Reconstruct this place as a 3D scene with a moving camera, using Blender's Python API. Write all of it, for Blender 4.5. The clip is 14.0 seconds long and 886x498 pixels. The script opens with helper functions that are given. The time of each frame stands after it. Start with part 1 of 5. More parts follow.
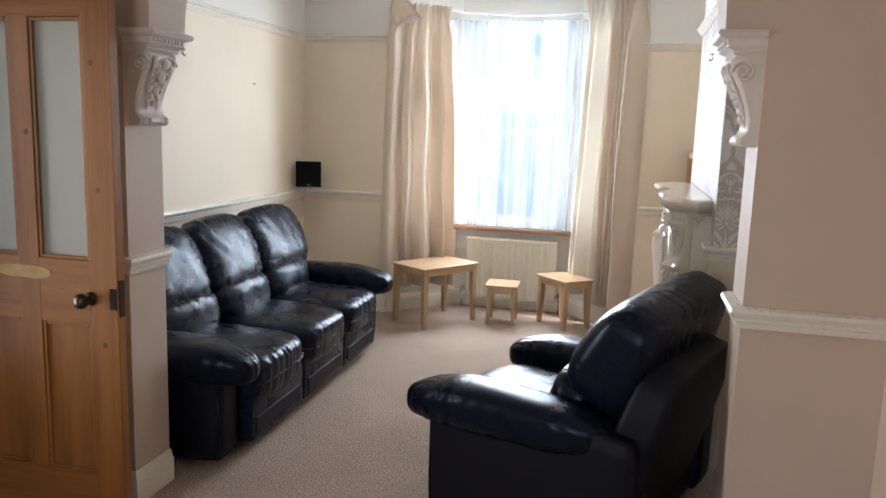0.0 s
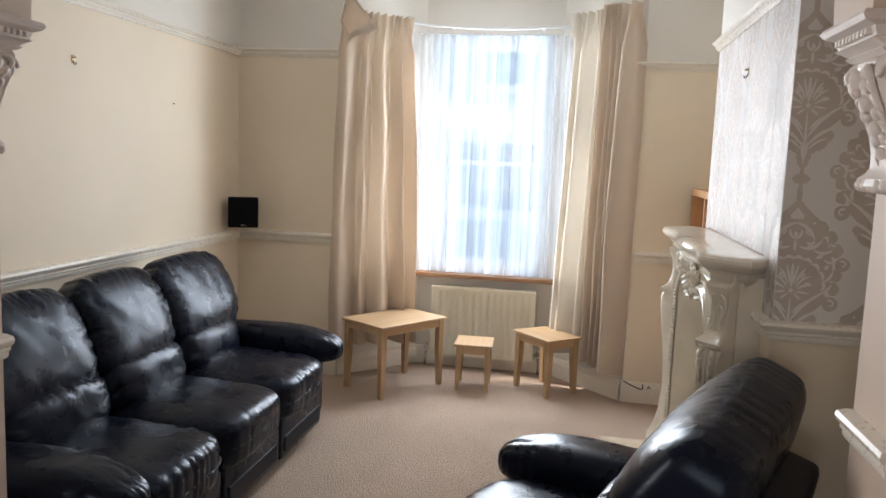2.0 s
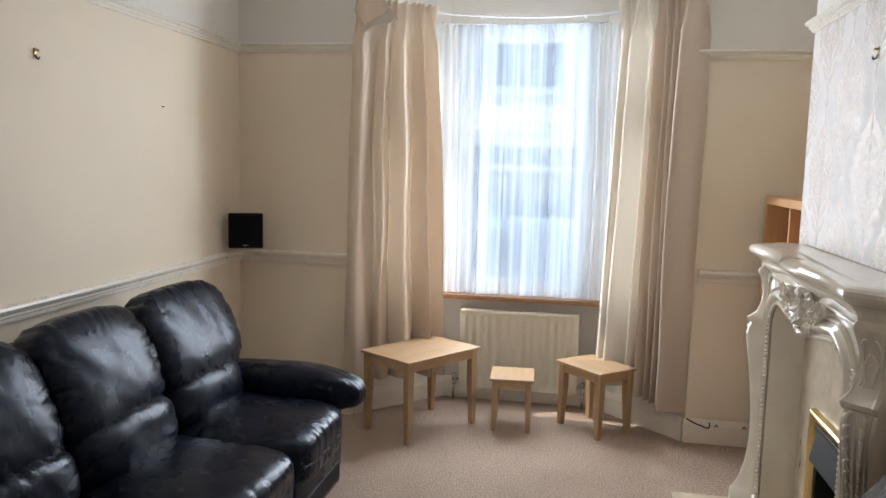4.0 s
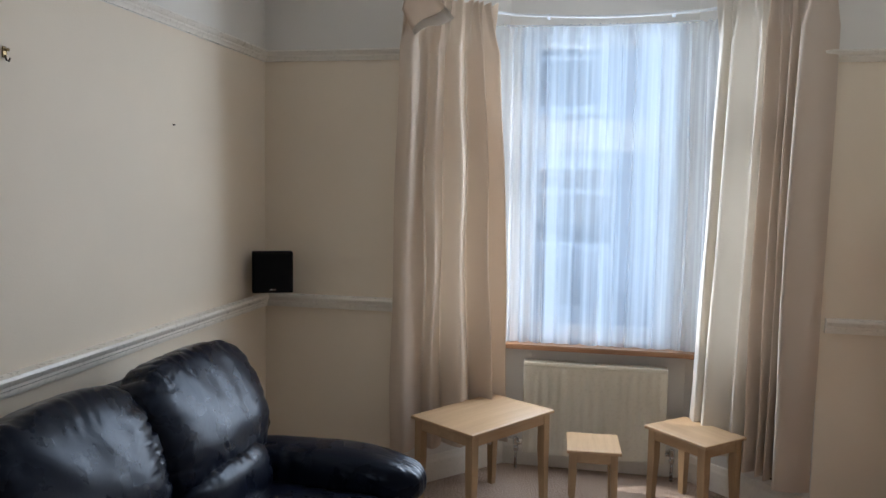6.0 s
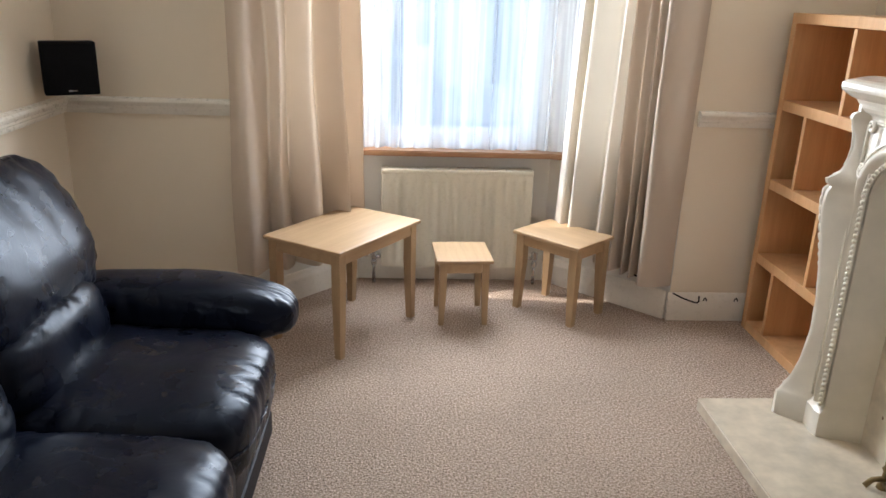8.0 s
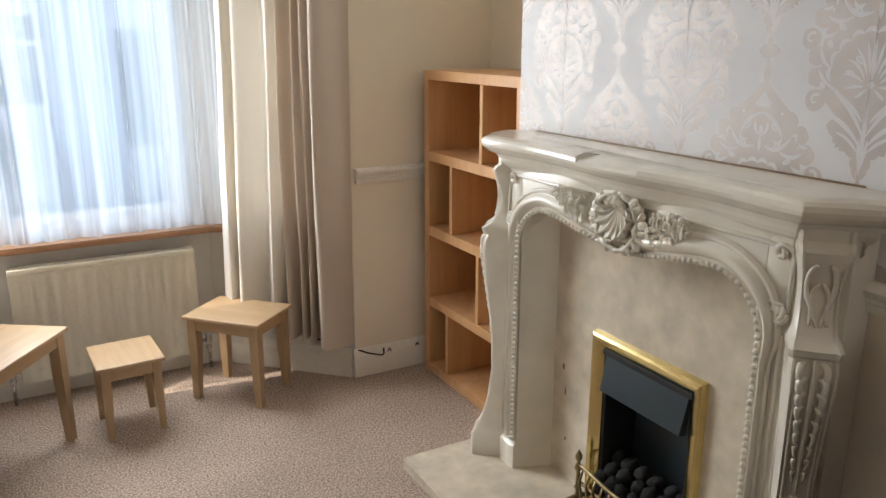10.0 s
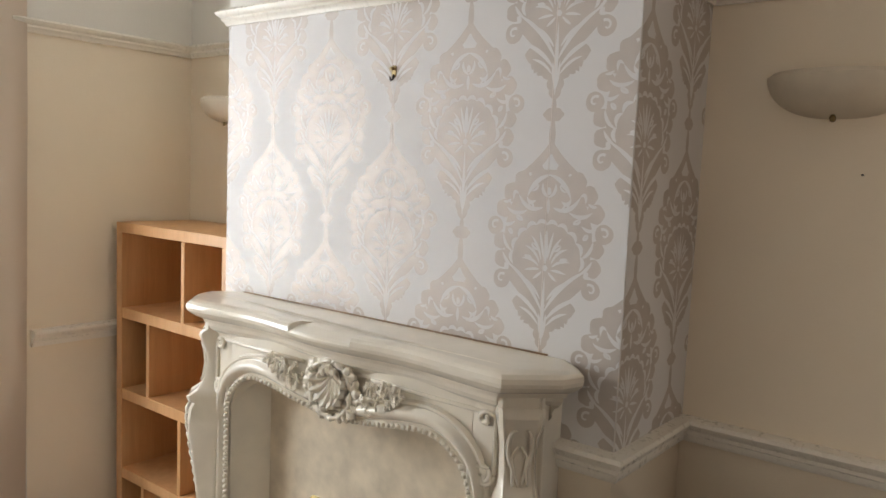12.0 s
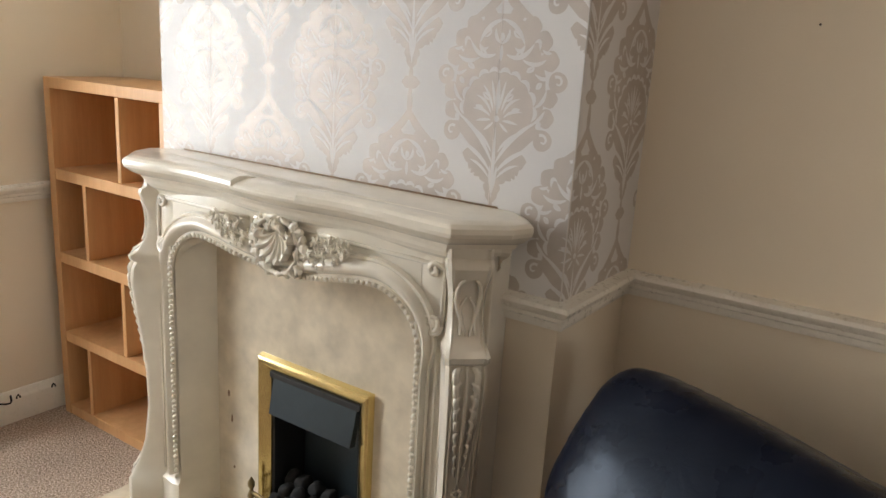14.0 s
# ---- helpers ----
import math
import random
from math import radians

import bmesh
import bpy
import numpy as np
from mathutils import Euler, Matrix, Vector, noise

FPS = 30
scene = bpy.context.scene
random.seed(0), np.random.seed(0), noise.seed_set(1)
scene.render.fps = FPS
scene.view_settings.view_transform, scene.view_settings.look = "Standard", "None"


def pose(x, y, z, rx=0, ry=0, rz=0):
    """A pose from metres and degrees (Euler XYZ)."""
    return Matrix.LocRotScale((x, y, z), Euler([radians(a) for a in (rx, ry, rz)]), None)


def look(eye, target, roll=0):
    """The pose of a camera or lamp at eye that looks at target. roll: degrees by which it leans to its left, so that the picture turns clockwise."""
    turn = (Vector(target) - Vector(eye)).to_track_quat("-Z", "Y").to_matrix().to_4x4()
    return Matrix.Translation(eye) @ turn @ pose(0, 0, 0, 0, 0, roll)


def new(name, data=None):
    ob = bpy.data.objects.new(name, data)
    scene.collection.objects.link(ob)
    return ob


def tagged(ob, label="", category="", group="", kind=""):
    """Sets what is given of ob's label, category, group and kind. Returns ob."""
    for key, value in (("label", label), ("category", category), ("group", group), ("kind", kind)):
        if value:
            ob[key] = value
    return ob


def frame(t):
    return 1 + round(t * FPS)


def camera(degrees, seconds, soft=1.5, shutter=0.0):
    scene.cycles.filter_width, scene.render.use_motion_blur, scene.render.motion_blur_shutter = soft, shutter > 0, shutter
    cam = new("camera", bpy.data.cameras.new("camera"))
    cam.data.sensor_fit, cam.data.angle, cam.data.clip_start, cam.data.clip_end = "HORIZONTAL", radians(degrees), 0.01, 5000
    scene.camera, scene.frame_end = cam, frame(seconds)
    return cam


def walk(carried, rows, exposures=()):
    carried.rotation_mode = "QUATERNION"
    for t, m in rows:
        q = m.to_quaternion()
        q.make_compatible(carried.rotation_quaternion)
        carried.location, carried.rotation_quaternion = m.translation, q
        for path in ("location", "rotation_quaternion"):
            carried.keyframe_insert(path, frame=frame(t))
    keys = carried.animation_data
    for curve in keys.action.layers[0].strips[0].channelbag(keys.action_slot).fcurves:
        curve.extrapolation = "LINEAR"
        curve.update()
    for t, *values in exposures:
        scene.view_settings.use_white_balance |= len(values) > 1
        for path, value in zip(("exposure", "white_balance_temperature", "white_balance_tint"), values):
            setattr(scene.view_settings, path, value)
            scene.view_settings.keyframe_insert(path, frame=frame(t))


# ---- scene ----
cam = camera(60.1, 14.0)
PATH = [
    (0, (0.893, 0.77, 1.568), (0.44, 2.692, 1.253), 1.9),
    (0.5, (0.854, 1.03, 1.557), (0.394, 2.957, 1.278), 1.9),
    (1, (0.828, 1.284, 1.577), (0.362, 3.212, 1.319), 2.5),
    (1.5, (0.727, 1.508, 1.576), (0.309, 3.449, 1.332), 2.2),
    (2, (0.622, 1.699, 1.574), (0.281, 3.655, 1.338), 2.3),
    (4.5, (0.291, 2.536, 1.59), (-0.08, 4.49, 1.375), 0.8),
    (5, (0.234, 2.759, 1.634), (-0.232, 4.702, 1.53), 1.0),
    (5.5, (0.099, 2.915, 1.63), (-0.365, 4.86, 1.582), 1.2),
    (6, (-0.042, 3.04, 1.6), (-0.436, 4.994, 1.433), 0.9),
    (6.5, (-0.103, 3.156, 1.555), (-0.549, 5.07, 1.184), 1.2),
    (7, (-0.197, 3.29, 1.48), (-0.712, 5.159, 0.99), 1.5),
    (7.5, (-0.253, 3.371, 1.494), (-0.606, 5.241, 0.879), 1.7),
    (8, (-0.322, 3.454, 1.483), (-0.21, 5.346, 0.846), 1.9),
    (8.5, (-0.318, 3.491, 1.496), (0.066, 5.357, 0.887), 1.5),
    (9, (-0.306, 3.548, 1.51), (0.243, 5.379, 0.921), 1.0),
    (11.5, (-0.326, 3.699, 1.691), (1.136, 5.024, 1.366), 1.3),
    (12, (-0.345, 3.687, 1.708), (1.217, 4.921, 1.511), 2.5),
    (12.5, (-0.334, 3.674, 1.74), (1.291, 4.835, 1.631), 2.7),
    (13, (-0.331, 3.675, 1.743), (1.324, 4.796, 1.677), 2.5),
    (13.5, (-0.333, 3.687, 1.7), (1.321, 4.796, 1.513), 2.6),
    (14, (-0.318, 3.703, 1.635), (1.287, 4.785, 1.135), 3.5),
]
EXPOSURES = [(0.0, 1.46, 6080, 12), (0.7, 1.39, 6250, 12), (2.0, 1.21, 6450, 13), (4.3, 0.91, 6380, 13), (5.0, 0.63, 6180, 12), (5.8, 0.48, 5920, 12), (6.5, 0.66, 6020, 12), (7.0, 0.86, 6280, 12), (7.5, 1.22, 6320, 13), (8.0, 1.27, 6320, 13),
             (8.5, 1.08, 6400, 12), (9.2, 0.94, 6480, 12), (11.4, 1.01, 6750, 12), (12.2, 1.09, 6800, 12), (13.5, 1.07, 6820, 12), (14.0, 1.22, 6850, 12)]
walk(cam, [(t, look(eye, target, roll)) for t, eye, target, roll in PATH], EXPOSURES)

# ---------------------------------------------------------------- sizes of the place
LW, RW, FW = -1.775, 1.725, 6.84      # west wall, east wall, street wall
BX, B0, B1 = 1.30, 4.445, 5.965        # chimney breast
A0, A1, AL, AR = 3.345, 3.585, -0.97, 1.285  # arch wall and its opening
BAYL, BAYR, BY = (-1.035, -0.55), (0.985, 0.455), 7.37
RAIL, DADO, CEIL, BACK = 2.225, 0.955, 2.86, -1.6


# ---------------------------------------------------------------- light
world = bpy.data.worlds.new("sky")
scene.world = world
world.use_nodes = True
wn = world.node_tree
sky = wn.nodes.new("ShaderNodeTexSky")
sky.sky_type, sky.sun_disc = "NISHITA", False
sky.sun_elevation, sky.sun_rotation = radians(41.5), radians(-85)
wn.nodes["Background"].inputs["Strength"].default_value = 0.15
wn.links.new(sky.outputs[0], wn.nodes["Background"].inputs[0])
sun = new("sun", bpy.data.lights.new("sun", "SUN"))
sun.data.energy, sun.data.angle, sun.data.color = 2.5, radians(0.6), (1.0, 0.93, 0.82)
sun.matrix_world = look((-13.5, 8.6, 12.0), (0, 7.4, 0))


def window_light(name, x, y, w, h, z, turn, watts):
    """Skylight that enters through a window opening."""
    lamp = new(name, bpy.data.lights.new(name, "AREA"))
    lamp.data.shape, lamp.data.size, lamp.data.size_y = "RECTANGLE", w, h
    lamp.data.energy, lamp.data.color = watts, (0.90, 0.96, 1.0)
    lamp.matrix_world = pose(x, y, z, 90, 0, turn)
    return lamp


window_light("bay_daylight_west", -0.905, 7.235, 0.5, 1.6, 1.58, 47.5 + 180, 5)
window_light("bay_daylight", -0.05, 7.225, 0.80, 1.66, 1.6, 180, 22)
window_light("bay_daylight_east", 0.84, 7.23, 0.5, 1.6, 1.58, -45 + 180, 5)
window_light("back_daylight", -0.55, BACK - 0.08, 1.5, 1.2, 1.55, 0, 9).data.color = (1.0, 0.97, 0.92)
hall = window_light("hall_daylight", LW - 0.07, 2.75, 0.55, 1.5, 1.25, -90, 3.0)
hall.data.color, hall.data.spread = (1.0, 0.95, 0.88), radians(75)
window_light("bay_sky", -0.05, 7.345, 0.86, 1.72, 1.6, 180, 5.6).data.color = (0.64, 0.83, 1.0)


# ---------------------------------------------------------------- materials
def mat(name, base, rough=0.6, metal=0.0, spec=0.5):
    m = bpy.data.materials.new(name)
    m.use_nodes = True
    b = m.node_tree.nodes["Principled BSDF"]
    b.inputs["Base Color"].default_value = (*base, 1)
    b.inputs["Roughness"].default_value = rough
    b.inputs["Metallic"].default_value = metal
    b.inputs["Specular IOR Level"].default_value = spec
    return m


def coords(m, scale=(1, 1, 1), which="Object"):
    t = m.node_tree
    c, mp = t.nodes.new("ShaderNodeTexCoord"), t.nodes.new("ShaderNodeMapping")
    mp.inputs["Scale"].default_value = scale
    t.links.new(c.outputs[which], mp.inputs[0])
    return mp.outputs[0]


def noise_tex(m, vec, scale, detail=4, rough=0.55):
    n = m.node_tree.nodes.new("ShaderNodeTexNoise")
    n.inputs["Scale"].default_value, n.inputs["Detail"].default_value = scale, detail
    n.inputs["Roughness"].default_value = rough
    m.node_tree.links.new(vec, n.inputs["Vector"])
    return n.outputs["Fac"]


def ramp(m, fac, stops):
    r = m.node_tree.nodes.new("ShaderNodeValToRGB")
    e = r.color_ramp.elements
    while len(e) < len(stops):
        e.new(0.5)
    for k, (p, c) in zip(e, stops):
        k.position, k.color = p, (*c, 1)
    m.node_tree.links.new(fac, r.inputs[0])
    return r.outputs[0]


def to(m, socket, name):
    m.node_tree.links.new(socket, m.node_tree.nodes["Principled BSDF"].inputs[name])


def bump(m, height, strength=0.3, dist=0.005, prev=None):
    b = m.node_tree.nodes.new("ShaderNodeBump")
    b.inputs["Strength"].default_value, b.inputs["Distance"].default_value = strength, dist
    m.node_tree.links.new(height, b.inputs["Height"])
    if prev:
        m.node_tree.links.new(prev, b.inputs["Normal"])
    to(m, b.outputs[0], "Normal")
    return b.outputs[0]


def grey(a):
    return (a, a, a)


def plain(name, base, rough, var=0.05, scale=2.5, grain=60, relief=0.1, metal=0.0, spec=0.5, dist=0.002):
    """A surface with soft staining at one scale and fine relief at another."""
    m = mat(name, base, rough, metal, spec)
    v = coords(m)
    big = noise_tex(m, v, scale, 5)
    lo, hi = [max(c * (1 - var), 0) for c in base], [min(c * (1 + var), 1) for c in base]
    to(m, ramp(m, big, [(0.3, lo), (0.7, hi)]), "Base Color")
    fine = noise_tex(m, v, grain, 3)
    to(m, ramp(m, fine, [(0.2, grey(max(rough - 0.08, 0.02))), (0.8, grey(min(rough + 0.08, 1)))]), "Roughness")
    bump(m, fine, relief, dist)
    return m


def wood(name, dark, light, rough=0.4, axis=1, fine=1.0):
    m = mat(name, light, rough)
    s = [14 * fine, 14 * fine, 14 * fine]
    s[axis] = 0.9 * fine
    v = coords(m, s)
    g = noise_tex(m, v, 2.2, 6, 0.6)
    v2 = coords(m, [k * 4 for k in s])
    f = noise_tex(m, v2, 6, 3)
    mix = m.node_tree.nodes.new("ShaderNodeMath")
    mix.operation = "MULTIPLY_ADD"
    mix.inputs[1].default_value = 0.35
    m.node_tree.links.new(f, mix.inputs[0])
    m.node_tree.links.new(g, mix.inputs[2])
    to(m, ramp(m, mix.outputs[0], [(0.35, dark), (0.85, light)]), "Base Color")
    bump(m, f, 0.08, 0.001)
    return m


wall_paint = plain("cream_textured_wall_paint", (0.84, 0.735, 0.585), 0.62, 0.04, 1.2, 140, 0.35, dist=0.0015)
frieze_paint = plain("white_wall_paint", (0.80, 0.77, 0.71), 0.62, 0.03, 1.2, 140, 0.3, dist=0.0015)
ceiling_paint = plain("white_ceiling_paint", (0.82, 0.80, 0.76), 0.7, 0.03, 1.0, 90, 0.2)
gloss_white = plain("white_gloss_paint", (0.85, 0.80, 0.71), 0.3, 0.04, 6, 60, 0.02, dist=0.001)
# the cream wall paint again, the back room's dim pinkish shade put into its colour
shaded_paint = plain("shaded_cream_paint", (0.62, 0.50, 0.41), 0.6, 0.05, 1.4, 120, 0.3, dist=0.0015)
plaster_white = plain("white_painted_plaster", (0.76, 0.70, 0.66), 0.5, 0.05, 12, 80, 0.2)
marble = plain("cream_cast_marble", (0.83, 0.765, 0.65), 0.15, 0.07, 7, 40, 0.05)
slab_marble = plain("mottled_cream_marble_slab", (0.70, 0.61, 0.475), 0.2, 0.16, 11, 45, 0.04)
radiator_paint = plain("off_white_radiator_enamel", (0.74, 0.69, 0.57), 0.3, 0.03, 4, 60, 0.03)
upvc = plain("white_window_plastic", (0.80, 0.82, 0.84), 0.3, 0.02, 3, 40, 0.02)
black_plastic = plain("black_speaker_plastic", (0.005, 0.005, 0.006), 0.8, 0.2, 20, 300, 0.2, spec=0.15)
black_metal = plain("matt_black_metal", (0.02, 0.021, 0.023), 0.5, 0.2, 15, 120, 0.1)
hood_metal = plain("slate_grey_metal", (0.035, 0.05, 0.06), 0.4, 0.1, 6, 90, 0.05)
coal_mat = plain("black_ceramic_coal", (0.018, 0.017, 0.017), 0.8, 0.4, 25, 60, 0.6, dist=0.006)
brass = plain("polished_brass", (0.74, 0.59, 0.27), 0.2, 0.08, 8, 60, 0.03, metal=1.0)
old_brass = plain("aged_brass", (0.30, 0.22, 0.11), 0.36, 0.25, 20, 60, 0.1, metal=1.0)
dark_iron = plain("dark_bronze", (0.06, 0.045, 0.035), 0.35, 0.2, 20, 60, 0.1, metal=0.8)
chrome = plain("dull_chrome", (0.6, 0.6, 0.6), 0.25, 0.05, 20, 60, 0.02, metal=1.0)
sill_wood = wood("worn_brown_sill_wood", (0.24, 0.11, 0.05), (0.46, 0.25, 0.13), 0.45, 0)
beech = wood("pale_beech", (0.42, 0.27, 0.145), (0.55, 0.375, 0.215), 0.34, 0, 0.7)
beech_leg = wood("pale_beech_leg", (0.36, 0.23, 0.12), (0.50, 0.34, 0.19), 0.42, 2, 0.7)
shelf_wood = wood("orange_beech_veneer", (0.54, 0.28, 0.115), (0.69, 0.395, 0.185), 0.4, 2, 0.6)
pine = wood("varnished_pine", (0.17, 0.062, 0.014), (0.37, 0.155, 0.040), 0.38, 2, 0.5)
pine_rail = wood("varnished_pine_rail", (0.17, 0.062, 0.014), (0.37, 0.155, 0.040), 0.38, 0, 0.5)
bare_pine = plain("scraped_pale_pine", (0.50, 0.33, 0.12), 0.6, 0.2, 20, 80, 0.2)

# leather: nearly black, with pores and faint scuffs
leather = mat("dark_navy_leather", (0.010, 0.012, 0.02), 0.3, 0, 0.23)
leather.node_tree.nodes["Principled BSDF"].inputs["Specular Tint"].default_value = (0.72, 0.84, 1.0, 1)
lv = coords(leather)
to(leather, ramp(leather, noise_tex(leather, lv, 5, 5), [(0.3, (0.0035, 0.005, 0.012)), (0.75, (0.008, 0.011, 0.024))]), "Base Color")
to(leather, ramp(leather, noise_tex(leather, lv, 9, 5), [(0.25, grey(0.24)), (0.8, grey(0.33))]), "Roughness")
lb = bump(leather, noise_tex(leather, lv, 420, 2), 0.25, 0.0006)
lb = bump(leather, noise_tex(leather, coords(leather, (26, 12, 18)), 1.0, 3), 0.08, 0.005, lb)


def creases(scale, strength, dist, prev):
    """Fine branching wrinkles."""
    t = leather.node_tree
    n = t.nodes.new("ShaderNodeTexNoise")
    n.inputs["Scale"].default_value, n.inputs["Detail"].default_value, n.inputs["Distortion"].default_value = scale, 2.5, 1.1
    t.links.new(lv, n.inputs["Vector"])
    return bump(leather, ramp(leather, n.outputs["Fac"], [(0.40, grey(1)), (0.495, grey(0.25)), (0.505, grey(0.25)), (0.60, grey(1))]), strength, dist, prev)


creases(34, 0.05, 0.002, creases(7, 0.07, 0.005, lb))
vinyl = plain("dark_navy_vinyl_panel", (0.005, 0.006, 0.013), 0.5, 0.15, 5, 260, 0.2, spec=0.22)

# looped beige carpet
carpet = mat("beige_looped_carpet", (0.40, 0.32, 0.26), 0.95, 0, 0.1)
cv = coords(carpet)
vor = carpet.node_tree.nodes.new("ShaderNodeTexVoronoi")
vor.inputs["Scale"].default_value, vor.inputs["Randomness"].default_value = 140, 0.95
carpet.node_tree.links.new(coords(carpet, (1, 1.25, 1)), vor.inputs["Vector"])
fleck = noise_tex(carpet, cv, 120, 4, 0.8)
patch = noise_tex(carpet, cv, 2.0, 4)
c1 = ramp(carpet, fleck, [(0.39, (0.23, 0.16, 0.118)), (0.5, (0.54, 0.415, 0.325)), (0.61, (0.80, 0.645, 0.53))])
c2 = ramp(carpet, patch, [(0.3, grey(0.86)), (0.7, grey(1.0))])
mx = carpet.node_tree.nodes.new("ShaderNodeMix")
mx.data_type, mx.blend_type = "RGBA", "MULTIPLY"
mx.inputs[0].default_value = 1.0
carpet.node_tree.links.new(c1, mx.inputs[6])
carpet.node_tree.links.new(c2, mx.inputs[7])
to(carpet, mx.outputs[2], "Base Color")
inv = carpet.node_tree.nodes.new("ShaderNodeMath")
inv.operation = "SUBTRACT"
inv.inputs[0].default_value = 1.0
carpet.node_tree.links.new(vor.outputs["Distance"], inv.inputs[1])
bump(carpet, inv.outputs[0], 0.9, 0.007)


def cloth(name, base, through_share, see=0.0):
    """Fabric that lets some light through; see: the share that passes straight between the threads."""
    m = mat(name, base, 0.85, 0, 0.15)
    t = m.node_tree
    v = coords(m)
    to(m, ramp(m, noise_tex(m, v, 3, 4), [(0.3, [c * 0.93 for c in base]), (0.7, base)]), "Base Color")
    bump(m, noise_tex(m, v, 500, 2), 0.15, 0.0006)
    out, b = t.nodes["Material Output"], t.nodes["Principled BSDF"]
    tr, mixer = t.nodes.new("ShaderNodeBsdfTranslucent"), t.nodes.new("ShaderNodeMixShader")
    tr.inputs[0].default_value = (base[0], base[1] * (0.93 + 0.07 * (base[2] > 0.8)), base[2] * (0.80 + 0.20 * (base[2] > 0.8)), 1)
    mixer.inputs[0].default_value = through_share
    t.links.new(b.outputs[0], mixer.inputs[1])
    t.links.new(tr.outputs[0], mixer.inputs[2])
    last = mixer.outputs[0]
    if see:
        clear, m2 = t.nodes.new("ShaderNodeBsdfTransparent"), t.nodes.new("ShaderNodeMixShader")
        streak = noise_tex(m, coords(m, (15, 9, 0.25)), 1.0, 3, 0.55)
        share_map = t.nodes.new("ShaderNodeMapRange")
        share_map.inputs[1].default_value, share_map.inputs[2].default_value = 0.36, 0.62
        share_map.inputs[3].default_value, share_map.inputs[4].default_value = see - 0.20, min(see + 0.20, 0.95)
        t.links.new(streak, share_map.inputs[0])
        t.links.new(share_map.outputs[0], m2.inputs[0])
        t.links.new(last, m2.inputs[1])
        t.links.new(clear.outputs[0], m2.inputs[2])
        last = m2.outputs[0]
    t.links.new(last, out.inputs[0])
    return m


curtain_cloth = cloth("cream_lined_curtain_fabric", (0.68, 0.575, 0.475), 0.20)
lining_cloth = cloth("pale_curtain_lining", (0.77, 0.72, 0.65), 0.24)
net_cloth = cloth("white_net_voile", (0.88, 0.91, 0.95), 0.76, 0.48)
glass = mat("clear_glass", (1, 1, 1), 0.02)
glass.node_tree.nodes["Principled BSDF"].inputs["Transmission Weight"].default_value = 1.0
frosted = mat("frosted_obscure_glass", (0.72, 0.74, 0.70), 0.35)
frosted.node_tree.nodes["Principled BSDF"].inputs["Transmission Weight"].default_value = 0.45
bump(frosted, noise_tex(frosted, coords(frosted), 160, 2), 0.4, 0.002)

# wallpaper ground and its pearly pattern
paper_white = plain("white_pearl_wallpaper", (0.74, 0.725, 0.715), 0.55, 0.02, 2, 200, 0.12, spec=0.38)
paper_motif = plain("taupe_pearl_damask_print", (0.55, 0.495, 0.455), 0.50, 0.10, 8, 300, 0.2, metal=0.30, spec=0.5)

# outside
asphalt = plain("grey_asphalt", (0.06, 0.06, 0.062), 0.85, 0.2, 1, 90, 0.5)
paving = plain("pale_concrete_paving", (0.34, 0.33, 0.31), 0.85, 0.12, 1.5, 60, 0.3)
render_wall = plain("pale_rendered_wall", (0.72, 0.73, 0.75), 0.8, 0.08, 0.6, 30, 0.3)
brick_wall = plain("red_brown_brickwork", (0.30, 0.17, 0.13), 0.85, 0.25, 3, 30, 0.4)
slate = plain("grey_roof_slate", (0.10, 0.11, 0.13), 0.6, 0.2, 2, 20, 0.3)
car_paint = plain("silver_blue_car_paint", (0.30, 0.34, 0.40), 0.25, 0.03, 2, 60, 0.02, metal=0.5)
rubber = plain("black_rubber", (0.02, 0.02, 0.02), 0.8, 0.2, 8, 60, 0.2)
dark_pane = plain("dark_reflecting_window_pane", (0.05, 0.06, 0.08), 0.08, 0.1, 1, 10, 0.0)


# ---------------------------------------------------------------- mesh helpers
def part(name, bm, material, parent=None, label="", smooth=False):
    """Links a bmesh as one mesh object, under parent if there is one."""
    me = bpy.data.meshes.new(name)
    bm.normal_update()
    bm.to_mesh(me)
    bm.free()
    for m in material if isinstance(material, (list, tuple)) else (material,):
        me.materials.append(m)
    if smooth:
        me.polygons.foreach_set("use_smooth", [True] * len(me.polygons))
        if smooth == "auto":
            me.set_sharp_from_angle(angle=radians(38))
        elif smooth is not True:
            me.set_sharp_from_angle(angle=radians(smooth))
    ob = new(name, me)
    if parent:
        ob.parent = parent
    if label:
        ob["label"] = label
    return ob


def thing(name, m, label, category, group="", kind=""):
    ob = new(name)
    ob.empty_display_size = 0.1
    ob.matrix_basis = m
    return tagged(ob, label, category, group, kind)


def add_box(bm, x0, x1, y0, y1, z0, z1, bevel=0.0, seg=2, index=0):
    r = bmesh.ops.create_cube(bm, size=1)
    vs = r["verts"]
    for v in vs:
        v.co = Vector(((x0 + x1) / 2 + v.co.x * (x1 - x0), (y0 + y1) / 2 + v.co.y * (y1 - y0), (z0 + z1) / 2 + v.co.z * (z1 - z0)))
    for f in {f for v in vs for f in v.link_faces}:
        f.material_index = index
    if bevel:
        es = list({e for v in vs for e in v.link_edges})
        bmesh.ops.bevel(bm, geom=es, offset=bevel, segments=seg, affect="EDGES", profile=0.5)
    return bm


def box(x0, x1, y0, y1, z0, z1, bevel=0.0, seg=2):
    return add_box(bmesh.new(), x0, x1, y0, y1, z0, z1, bevel, seg)


